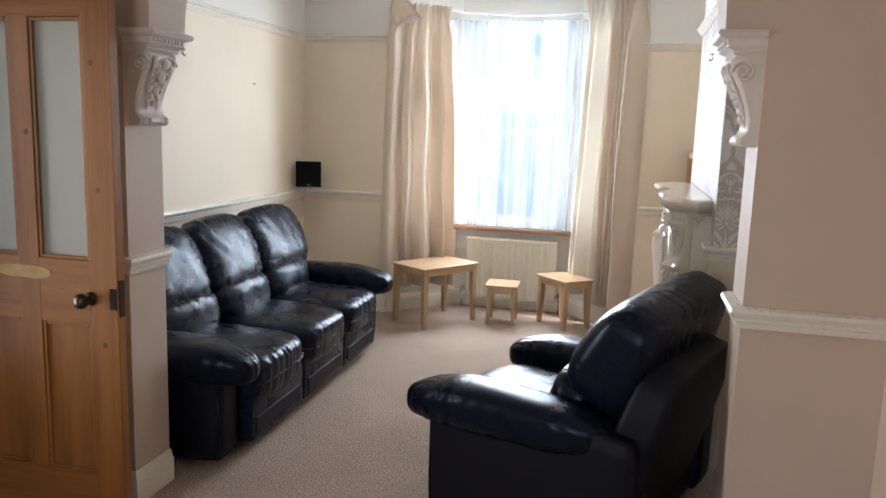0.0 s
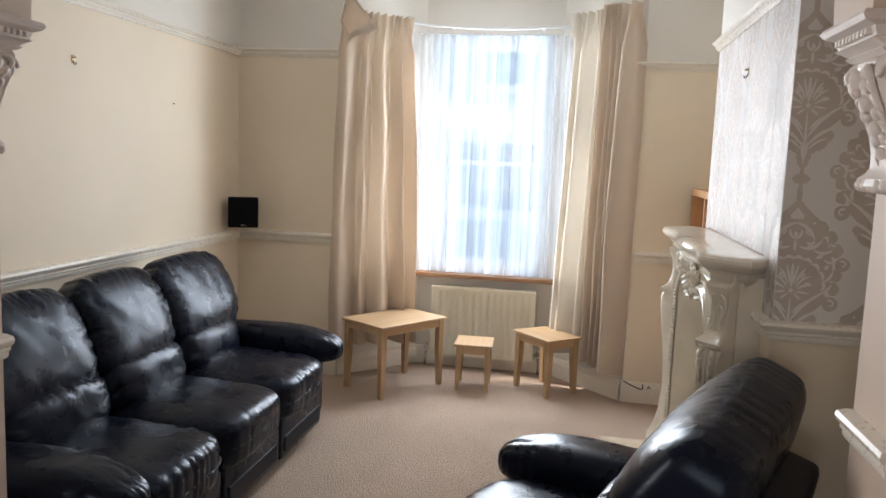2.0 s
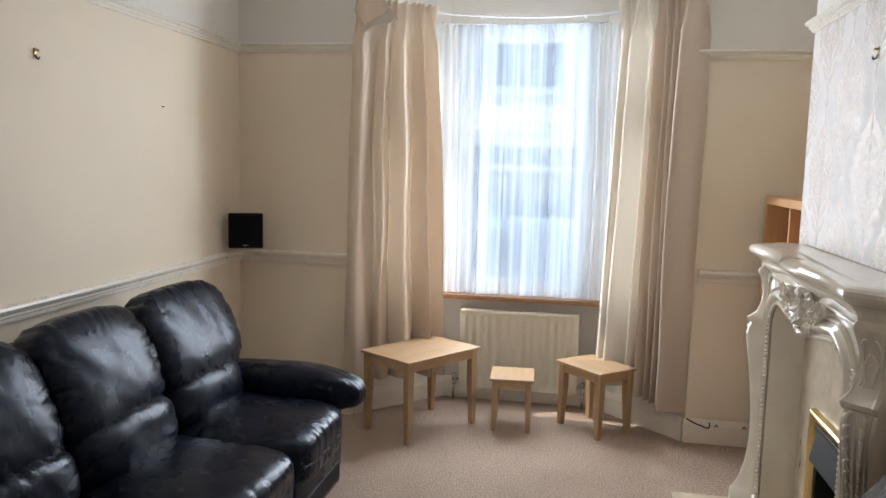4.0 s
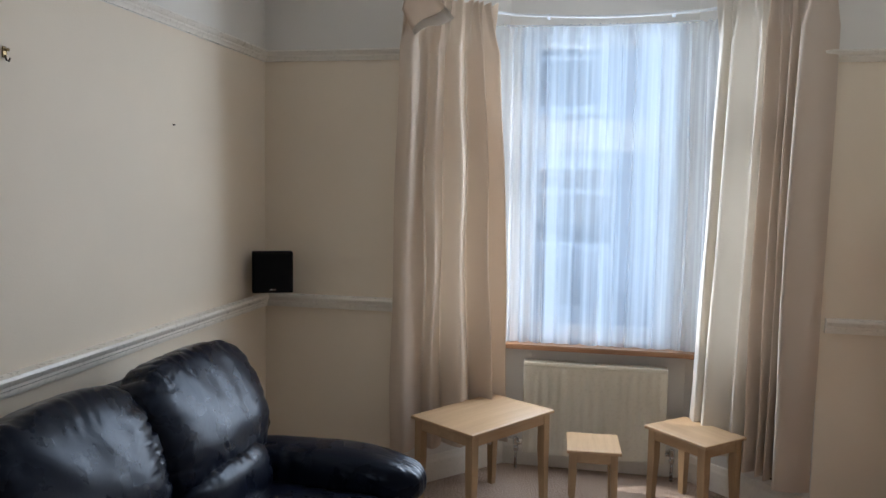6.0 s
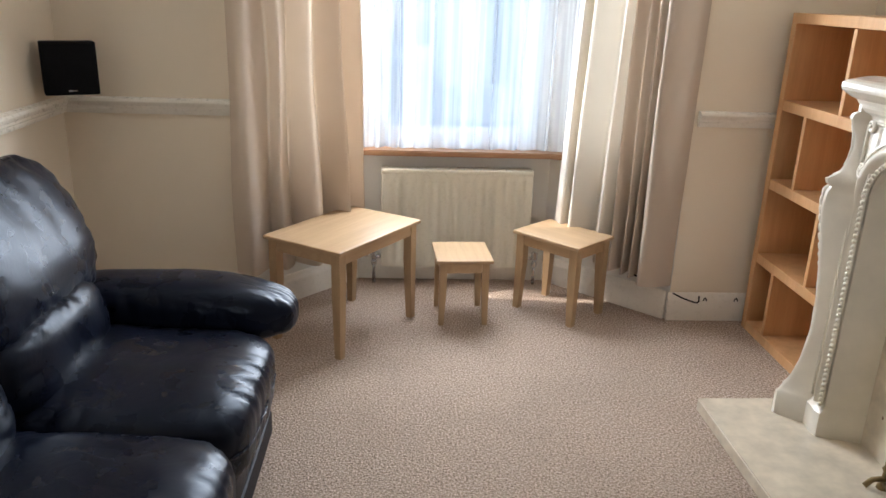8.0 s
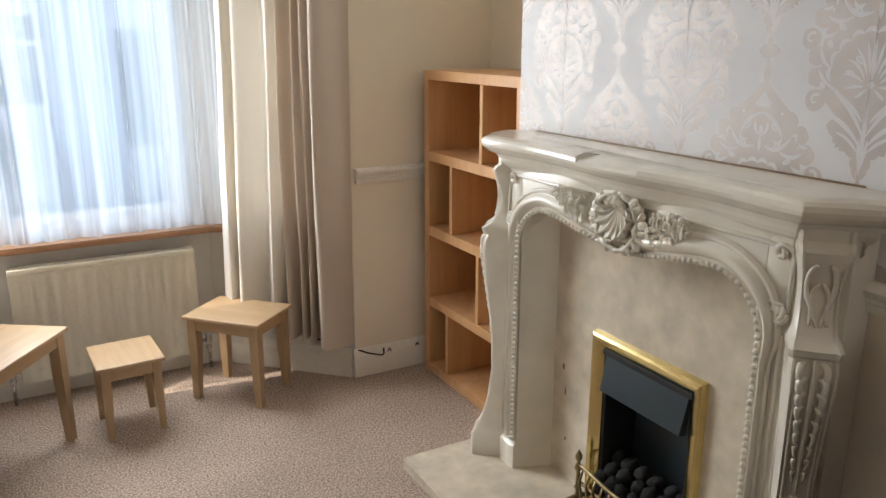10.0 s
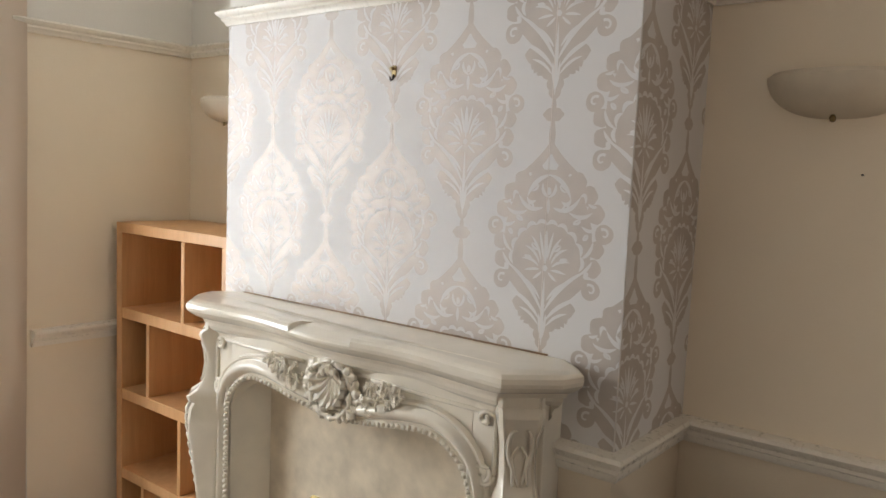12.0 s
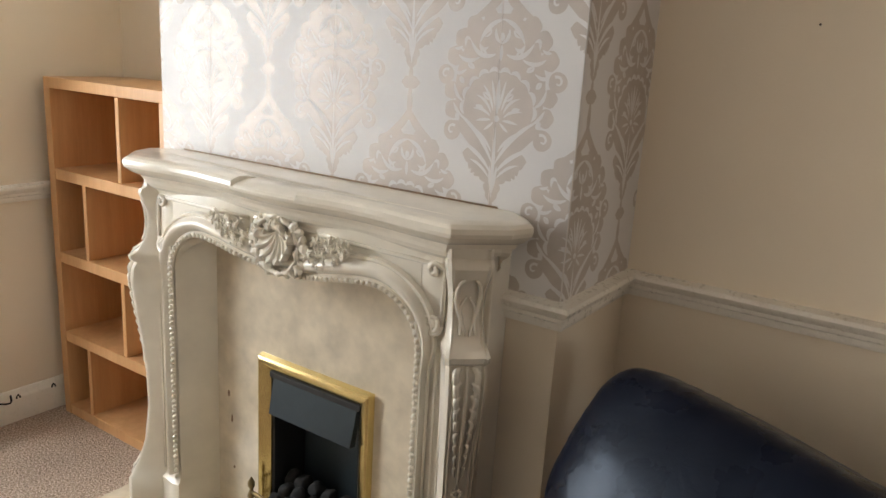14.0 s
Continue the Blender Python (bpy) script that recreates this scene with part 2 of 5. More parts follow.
def prism(bm, poly, z0, z1, m=None, index=0):
    """Extrudes a plan outline upwards; m places it."""
    m = m or Matrix()
    lo = [bm.verts.new(m @ Vector((x, y, z0))) for x, y in poly]
    hi = [bm.verts.new(m @ Vector((x, y, z1))) for x, y in poly]
    n = len(poly)
    fs = [bm.faces.new(lo[::-1]), bm.faces.new(hi)]
    fs += [bm.faces.new((lo[i], lo[(i + 1) % n], hi[(i + 1) % n], hi[i])) for i in range(n)]
    for f in fs:
        f.material_index = index
    bmesh.ops.recalc_face_normals(bm, faces=fs)
    return bm


def loft(rings, closed=True, caps=True, bm=None):
    """Skins rings of equal length."""
    bm = bm or bmesh.new()
    rows = [[bm.verts.new(p) for p in r] for r in rings]
    n = len(rows[0])
    fs = []
    for a, b in zip(rows, rows[1:]):
        for i in range(n if closed else n - 1):
            j = (i + 1) % n
            fs.append(bm.faces.new((a[i], a[j], b[j], b[i])))
    if caps and closed:
        fs += [bm.faces.new(rows[0][::-1]), bm.faces.new(rows[-1])]
    bmesh.ops.recalc_face_normals(bm, faces=fs)
    return bm


def sweep(profile, path, z, side=1, closed=False):
    """A moulding: profile of (out, up) carried along a plan path, mitred; side=1: out is to the left of the path."""
    pts = [Vector(p) for p in path]
    rings = []
    for i, p in enumerate(pts):
        dirs = []
        if i > 0:
            dirs.append((p - pts[i - 1]).normalized())
        if i < len(pts) - 1:
            dirs.append((pts[i + 1] - p).normalized())
        ns = [Vector((-d.y, d.x)) * side for d in dirs]
        nn = sum(ns, Vector((0, 0)))
        nn = nn.normalized()
        k = 1 / max(nn.dot(ns[0]), 0.3)
        rings.append([(p.x + nn.x * o * k, p.y + nn.y * o * k, z + u) for o, u in profile])
    return loft(rings)


def lathe(profile, seg=20, bm=None, m=None):
    m = m or Matrix()
    rings = [[m @ Vector((r * math.cos(2 * math.pi * i / seg), r * math.sin(2 * math.pi * i / seg), z)) for i in range(seg)] for r, z in profile]
    return loft(rings, bm=bm)


def tube(points, r, seg=8, bm=None):
    pts = [Vector(p) for p in points]
    rings = []
    for i, p in enumerate(pts):
        d = (pts[min(i + 1, len(pts) - 1)] - pts[max(i - 1, 0)]).normalized()
        a = d.orthogonal().normalized() if i == 0 else (a - d * a.dot(d)).normalized()
        b = d.cross(a)
        rr = r[i] if isinstance(r, (list, tuple)) else r
        rings.append([p + (a * math.cos(2 * math.pi * k / seg) + b * math.sin(2 * math.pi * k / seg)) * rr for k in range(seg)])
    return loft(rings, bm=bm)


def puff(sx, sy, sz, p=4.0, n=18, shape=None, folds=0.006, freq=(7, 7, 7), seed=0.0, run=""):
    """A stuffed cushion: a rounded box; shape bends a point of the unit box. With run ("z" or "x", the way its long side lies beside y), puckers run in from the seams."""
    bm = bmesh.new()
    key = {}

    def vert(c):
        k = tuple(round(q, 5) for q in c)
        if k not in key:
            q = Vector(c)
            r = (abs(q.x) ** p + abs(q.y) ** p + abs(q.z) ** p) ** (1 / p)
            key[k] = bm.verts.new(q / r)
        return key[k]

    g = [math.tan((2 * i / n - 1) * math.pi / 4) for i in range(n + 1)]
    for ax in range(3):
        for s in (-1, 1):
            for i in range(n):
                for j in range(n):
                    q = []
                    for a, b in ((g[i], g[j]), (g[i + 1], g[j]), (g[i + 1], g[j + 1]), (g[i], g[j + 1])):
                        c = [a, b]
                        c.insert(ax, s)
                        q.append(vert(c))
                    bm.faces.new(q if (s > 0) == (ax != 1) else q[::-1])
    for v in bm.verts:
        u = v.co.copy()
        if shape:
            u = shape(u)
        v.co = Vector((u.x * sx / 2, u.y * sy / 2, u.z * sz / 2))
    bm.normal_update()
    if folds and not run:
        off = Vector((seed * 3.7, seed * 1.9, seed * 5.3))
        for v in bm.verts:
            q = Vector((v.co.x * freq[0], v.co.y * freq[1], v.co.z * freq[2])) + off
            v.co += v.normal * folds * (0.6 * noise.noise(q * 0.45) + 0.4 * noise.noise(q * 1.6 + off))
    elif folds:
        def pucker(fast, slow, k):
            w = 0.9 * noise.noise(Vector((fast * 7, slow * 9, k + 3.1)))
            a = noise.noise(Vector((fast * 21 + w, slow * 5, k)))
            b = noise.noise(Vector((fast * 44 + w * 1.5, slow * 9, k + 7.7)))
            return -1.1 * (1 - min(abs(a) * 3.0, 1)) ** 2 + 0.35 * a - 0.4 * (1 - min(abs(b) * 3.0, 1)) ** 2
        for v in bm.verts:
            h, hs = (v.co.z, sz) if run == "z" else (v.co.x, sx)
            y = v.co.y
            patchy = 0.55 + 0.9 * noise.noise(Vector((y * 5, h * 5, seed + 9)))
            wy = min(max((abs(y) * 2 / sy - 0.45) / 0.45, 0), 1) ** 1.5
            wh = min(max((abs(h) * 2 / hs - 0.45) / 0.45, 0), 1) ** 1.5
            d = 0.5 * noise.noise(Vector((y * 5, h * 5, seed))) + 0.22 * noise.noise(Vector((y * 11, h * 11 + y * 5, seed + 2)))
            d += max(patchy, 0.1) * (wh * pucker(y, h, seed) + wy * pucker(h, y, seed + 4))
            v.co += v.normal * folds * d
    return bm




def structure(ob, label, category="wall"):
    return tagged(ob, label, category, kind="structure")


# ---------------------------------------------------------------- walls, floor, ceiling
floor = structure(part("floor", box(LW - 1.3, RW + 0.15, BACK - 0.15, FW + 0.2, -0.12, 0.0), carpet), "beige looped wool carpet over the whole floor", "floor")
bm = bmesh.new()
prism(bm, [(-1.05, FW + 0.2), (-0.55, BY + 0.12), (0.455, BY + 0.12), (1.0, FW + 0.2)], -0.12, 0.0)
structure(part("floor_bay", bm, carpet), "beige looped carpet in the window bay", "floor")
bm = box(LW - 1.3, RW + 0.15, BACK - 0.15, FW + 0.2, CEIL, CEIL + 0.15)
prism(bm, [(-1.05, FW + 0.19), (-0.55, BY + 0.25), (0.455, BY + 0.25), (1.0, FW + 0.19)], CEIL + 0.001, CEIL + 0.15)
structure(part("ceiling", bm, ceiling_paint), "plain white painted ceiling", "ceiling")


def two_tone(name, boxes, label, lower=wall_paint):
    """A wall of boxes in cream up to the picture rail and white above it."""
    bm = bmesh.new()
    for x0, x1, y0, y1, z0, z1 in boxes:
        if z0 < RAIL:
            add_box(bm, x0, x1, y0, y1, z0, min(z1, RAIL), index=0)
        if z1 > RAIL:
            add_box(bm, x0, x1, y0, y1, max(z0, RAIL), z1, index=1)
    return structure(part(name, bm, (lower, frieze_paint)), label)


two_tone("wall_west", [(LW - 0.15, LW, A1 - 0.1, FW + 0.3, 0, CEIL)], "cream painted plaster wall with white frieze")
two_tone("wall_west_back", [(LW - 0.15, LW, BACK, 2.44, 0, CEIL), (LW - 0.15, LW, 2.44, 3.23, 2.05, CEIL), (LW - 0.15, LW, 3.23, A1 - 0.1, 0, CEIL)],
         "cream painted wall with the doorway to the hall", shaded_paint)
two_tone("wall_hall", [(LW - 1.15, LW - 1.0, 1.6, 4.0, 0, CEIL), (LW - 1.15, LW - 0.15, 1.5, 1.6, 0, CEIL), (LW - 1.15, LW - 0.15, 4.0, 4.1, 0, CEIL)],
         "plain cream hall wall behind the doorway", shaded_paint)
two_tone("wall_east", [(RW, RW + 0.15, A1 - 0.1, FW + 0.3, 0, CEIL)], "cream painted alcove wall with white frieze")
two_tone("wall_east_back", [(RW, RW + 0.15, BACK, A1 - 0.1, 0, CEIL)], "plain cream painted wall of the back room", shaded_paint)
two_tone("wall_south", [(LW - 0.15, -1.35, BACK - 0.15, BACK, 0, CEIL), (0.25, RW + 0.15, BACK - 0.15, BACK, 0, CEIL), (-1.35, 0.25, BACK - 0.15, BACK, 0, 0.9), (-1.35, 0.25, BACK - 0.15, BACK, 2.2, CEIL)], "plain cream end wall with the back room window", shaded_paint)
two_tone("wall_north", [(LW - 0.15, BAYL[0], FW, FW + 0.3, 0, CEIL), (BAYR[0], RW + 0.15, FW, FW + 0.3, 0, CEIL)],
         "cream street wall either side of the window bay")
FC = 5.225
breast = two_tone("chimney_breast", [(BX, RW + 0.02, B0, FC - 0.205, 0, CEIL), (BX, RW + 0.02, FC + 0.205, B1, 0, CEIL), (BX, RW + 0.02, FC - 0.205, FC + 0.205, 0.63, CEIL),
                                     (BX + 0.2, RW + 0.02, FC - 0.205, FC + 0.205, 0, 0.63)], "chimney breast with white and taupe damask wallpaper")

# arch wall between the two rooms
SWAP = Matrix(((1, 0, 0, 0), (0, 0, 1, 0), (0, 1, 0, 0), (0, 0, 0, 1)))
SPRING = 1.89
bm = bmesh.new()
add_box(bm, LW, AL, A0, A1, 0, SPRING)
add_box(bm, AR, RW, A0, A1, 0, SPRING)
xl, xr = AL + 0.115, AR - 0.125
mid, half = (xl + xr) / 2, (xr - xl) / 2
curve = [(mid - half * math.cos(math.pi * i / 32), SPRING + 0.62 * math.sin(math.pi * i / 32) ** 0.8) for i in range(33)]
for i in range(32):
    (xa, za), (xb, zb) = curve[i], curve[i + 1]
    prism(bm, [(xa, za), (xb, zb), (xb, CEIL), (xa, CEIL)], A0, A1, SWAP)
prism(bm, [(LW, SPRING), (xl, SPRING), (xl, CEIL), (LW, CEIL)], A0, A1, SWAP)
prism(bm, [(xr, SPRING), (RW, SPRING), (RW, CEIL), (xr, CEIL)], A0, A1, SWAP)
bmesh.ops.remove_doubles(bm, verts=bm.verts, dist=0.0004)
structure(part("wall_arch", bm, shaded_paint), "cream plaster wall with a wide arched opening")


def bay_wall(name, p0, p1, u0, u1, z0, z1, label):
    """A wall of the bay along p0-p1 with a window opening from u0 to u1."""
    d = Vector((p1[0] - p0[0], p1[1] - p0[1]))
    n = d.length
    m = pose(p0[0], p0[1], 0, 0, 0, math.degrees(math.atan2(d.y, d.x)))
    bm = bmesh.new()
    for a, b, c, e in ((0, n, 0, z0), (0, n, z1, CEIL), (0, u0, z0, z1), (u1, n, z0, z1)):
        if b - a > 0.001:
            add_box(bm, a, b, 0, 0.2, c, e)
    bmesh.ops.transform(bm, matrix=m, verts=bm.verts)
    structure(part(name, bm, frieze_paint), label)
    return m, n


HEAD, SILL = 2.47, 0.70
bays = [("wall_bay_west", (BAYL[0], FW), (BAYL[1], BY), 0.1, 0.66), ("wall_bay_north", (BAYL[1], BY), (BAYR[1], BY), 0.06, 0.945),
        ("wall_bay_east", (BAYR[1], BY), (BAYR[0], FW), 0.06, 0.64)]
for k, (name, p0, p1, u0, u1) in enumerate(bays):
    m, n = bay_wall(name, p0, p1, u0, u1, SILL, HEAD, "pale painted wall of the window bay")
    win = thing("window_%d" % (k + 1), m, "white plastic framed window with a top light", "window", kind="structure")
    f = bmesh.new()
    for a, b, c, e in ((u0, u0 + 0.06, SILL, HEAD), (u1 - 0.06, u1, SILL, HEAD), (u0 + 0.06, u1 - 0.06, SILL, SILL + 0.07),
                       (u0 + 0.06, u1 - 0.06, HEAD - 0.06, HEAD), (u0 + 0.06, u1 - 0.06, 1.84, 1.93)):
        add_box(f, a, b, 0.08, 0.15, c, e, 0.006)
    part("window_frame", f, upvc, win)
    f = bmesh.new()
    for c, e in ((SILL + 0.07, 1.84), (1.93, HEAD - 0.06)):
        for a, b, g, h in ((u0 + 0.06, u0 + 0.10, c, e), (u1 - 0.10, u1 - 0.06, c, e), (u0 + 0.10, u1 - 0.10, c, c + 0.04), (u0 + 0.10, u1 - 0.10, e - 0.04, e)):
            add_box(f, a, b, 0.075, 0.13, g, h, 0.004)
    part("sash", f, upvc, win)
    for c, e in ((SILL + 0.11, 1.80), (1.97, HEAD - 0.10)):
        g = part("pane", box(u0 + 0.10, u1 - 0.10, 0.10, 0.106, c, e), glass, win)
        g.visible_shadow = False

# window board, following the bay
bm = bmesh.new()
prism(bm, [(-0.66, 7.215), (-0.53, 7.272), (0.435, 7.272), (0.56, 7.215), (0.61, 7.26), (0.47, BY + 0.07), (-0.565, BY + 0.07), (-0.70, 7.26)], 0.688, 0.716)
bmesh.ops.bevel(bm, geom=bm.edges[:], offset=0.006, segments=2, affect="EDGES")
structure(part("window_sill", bm, sill_wood), "worn brown varnished window board under the bay window", "window sill")

# ---------------------------------------------------------------- mouldings
DADO_P = [(o * 1.2, u * 1.25 - 0.012) for o, u in [(0, 0), (0.012, 0.0), (0.016, 0.008), (0.016, 0.016), (0.022, 0.02), (0.022, 0.028), (0.03, 0.034), (0.034, 0.044), (0.03, 0.052), (0.012, 0.056), (0, 0.056)]]
RAIL_P = [(0, 0), (0.01, 0.0), (0.014, 0.01), (0.022, 0.018), (0.022, 0.026), (0.034, 0.034), (0.038, 0.044), (0.03, 0.052), (0, 0.054)]
SKIRT_P = [(0, 0), (0.02, 0), (0.02, 0.10), (0.016, 0.112), (0.012, 0.118), (0.010, 0.132), (0.004, 0.14), (0, 0.14)]
COVE_P = [(0, 0), (0.01, 0), (0.014, 0.012), (0.03, 0.02), (0.045, 0.045), (0.075, 0.062), (0.08, 0.075), (0.095, 0.08), (0, 0.08)]


def moulding(name, profile, path, z, side, label, category, material=None):
    return structure(part(name, sweep(profile, path, z, side), material or gloss_white, smooth="auto"), label, category)


west = [(LW, A1), (LW, FW), (BAYL[0] + 0.012, FW), (BAYL[0] + 0.012, FW + 0.05)]
east_a = [(BAYR[0] - 0.012, FW + 0.05), (BAYR[0] - 0.012, FW), (RW, FW), (RW, B1), (BX, B1)]
east_b = [(BX, B0), (RW, B0), (RW, A1)]
moulding("trim_dado_west", DADO_P, west, DADO, -1, "white moulded dado rail along the wall", "dado rail")
moulding("trim_dado_east", DADO_P, [(BAYR[0] + 0.02, FW), (RW, FW)], DADO, -1, "white moulded dado rail in the alcove", "dado rail")
moulding("trim_dado_breast", DADO_P, [(BX, 4.66)] + east_b, DADO + 0.055, -1, "white moulded dado rail round the chimney breast", "dado rail")
moulding("trim_rail_west", RAIL_P, west, RAIL + 0.002, -1, "white moulded picture rail", "picture rail")
moulding("trim_rail_east", RAIL_P, east_a[:-1] + [(BX, B1)] + east_b, RAIL - 0.045, -1, "white moulded picture rail round the chimney breast", "picture rail")
moulding("baseboard_west", SKIRT_P, west[:3], 0, -1, "white painted skirting board", "skirting board")
moulding("baseboard_bay", SKIRT_P, [(BAYL[0] + 0.012, FW + 0.01), (BAYL[1], BY), (BAYR[1], BY), (BAYR[0] - 0.012, FW + 0.01)], 0, -1, "white painted skirting board round the bay", "skirting board")
moulding("baseboard_east", SKIRT_P, east_a[1:4], 0, -1, "white painted skirting board with chipped corner", "skirting board")
moulding("baseboard_breast", SKIRT_P, [(BX, 4.5)] + east_b, 0, -1, "white painted skirting board beside the fireplace", "skirting board")
arch_r, arch_l = [(RW, A0), (AR, A0), (AR, A1)], [(AL, A1), (AL, A0), (LW, A0)]
for tag, path in (("east", arch_r), ("west", arch_l)):
    moulding("trim_dado_arch_" + tag, DADO_P, path, DADO + 0.015, 1, "white moulded dado rail returning into the arch", "dado rail")
    moulding("baseboard_arch_" + tag, SKIRT_P, path, 0, 1, "white painted skirting board returning into the arch", "skirting board")
loop = [(LW, A1), (LW, FW), (BAYL[0], FW), (BAYL[1], BY), (BAYR[1], BY), (BAYR[0], FW), (RW, FW), (RW, B1), (BX, B1), (BX, B0), (RW, B0), (RW, A1)]
moulding("trim_cornice", COVE_P, loop, CEIL - 0.08, -1, "white plaster cornice under the ceiling", "cornice", ceiling_paint)


# ---------------------------------------------------------------- arch corbels
def corbel(side):
    """Scrolled plaster bracket with acanthus carving, under a moulded cap; side=1 juts to +x."""
    x = AL if side > 0 else AR
    root = thing("corbel", pose(x, (A0 + A1) / 2, 0), "white painted plaster arch corbel with carved leaves", "corbel", "arch corbels", "structure")
    hw = (A1 - A0) / 2
    rings = []
    for z, o in ((1.815, 0.085), (1.828, 0.098), (1.836, 0.092), (1.846, 0.104), (1.856, 0.118), (1.862, 0.112), (1.890, 0.118), (1.902, 0.14), (1.918, 0.148), (1.932, 0.142)):
        e = hw - 0.02 + (o - 0.085) * 0.6
        z = 1.815 + (z - 1.815) * 0.66
        rings.append([(0, -e, z), (side * o, -e, z), (side * o, e, z), (0, e, z)])
    part("cap", loft(rings), plaster_white, root)
    for k in range(9):
        y = -hw + 0.03 + k * (2 * hw - 0.06) / 8
        part("dentil", box(min(0, side * 0.126), max(0, side * 0.126), y - 0.006, y + 0.006, 1.849, 1.863, 0.002), plaster_white, root)
    prof = [(0.035, 1.535), (0.052, 1.538), (0.062, 1.55), (0.058, 1.566), (0.044, 1.575), (0.034, 1.59), (0.034, 1.62), (0.044, 1.66), (0.066, 1.71), (0.088, 1.75), (0.1, 1.78), (0.098, 1.803), (0.085, 1.815)]
    e = hw - 0.028
    rings = [[(side * o * f, y, z) for o, z in prof] + [(0, y, 1.815), (0, y, 1.535)] for y, f in ((-e, 0.8), (-e + 0.012, 0.98), (-e + 0.03, 0.9), (0, 1.06), (e - 0.03, 0.9), (e - 0.012, 0.98), (e, 0.8))]
    part("bracket", loft(rings), plaster_white, root, smooth="auto")
    for s in (-1, 1):
        pts = [(side * (0.058 + 0.036 * (1 - k / 26) * math.cos(k * 0.5)), s * (e + 0.001), 1.768 + 0.036 * (1 - k / 26) * math.sin(k * 0.5)) for k in range(24)]
        part("scroll", tube(pts, 0.006, 6), plaster_white, root, smooth=True)
    for k, (y, z, o, r) in enumerate(((0, 1.77, 0.102, 0.02), (0.035, 1.755, 0.094, 0.016), (-0.035, 1.755, 0.094, 0.016), (0, 1.72, 0.08, 0.02), (0.03, 1.70, 0.068, 0.014),
                                      (-0.03, 1.70, 0.068, 0.014), (0, 1.67, 0.056, 0.016), (0.022, 1.65, 0.046, 0.012), (-0.022, 1.65, 0.046, 0.012), (0, 1.62, 0.042, 0.012))):
        b = puff(r * 1.6, r * 1.7, r * 2.2, 2.2, 6, folds=r * 0.35, freq=(60, 60, 60), seed=k)
        bmesh.ops.transform(b, matrix=pose(side * o, y, z, 0, side * 25, 0), verts=b.verts)
        part("leaf", b, plaster_white, root, smooth=True)
    for k in range(7):
        for q in (-1, 1):
            z0, f = 1.795 - 0.030 * k, 1 - 0.09 * k
            strand = []
            for j in range(9):
                t = j / 8
                z = z0 - 0.045 * f * t + 0.012 * math.sin(math.pi * t)
                out = next((oa + (ob_ - oa) * (z - za) / (zb - za) for (oa, za), (ob_, zb) in zip(prof[5:], prof[6:]) if za <= z <= zb), 0.034)
                strand.append((side * (out * 0.97 + 0.006 * math.sin(math.pi * t)), q * (0.010 + 0.050 * f * math.sin(0.3 + 1.9 * t)), z))
            part("leaf", tube(strand, [0.009 * f * (0.5 + 0.5 * max(math.sin(math.pi * j / 8), 0)) for j in range(9)], 6), plaster_white, root, smooth=True)
    for k in range(5):
        y = -e + 0.022 + k * (2 * e - 0.044) / 4
        part("bead", lathe([(0.0, -0.018), (0.012, -0.014), (0.017, 0), (0.012, 0.014), (0, 0.018)], 8, m=pose(side * 0.048, y, 1.552, 90)), plaster_white, root, smooth=True)


corbel(1)
corbel(-1)


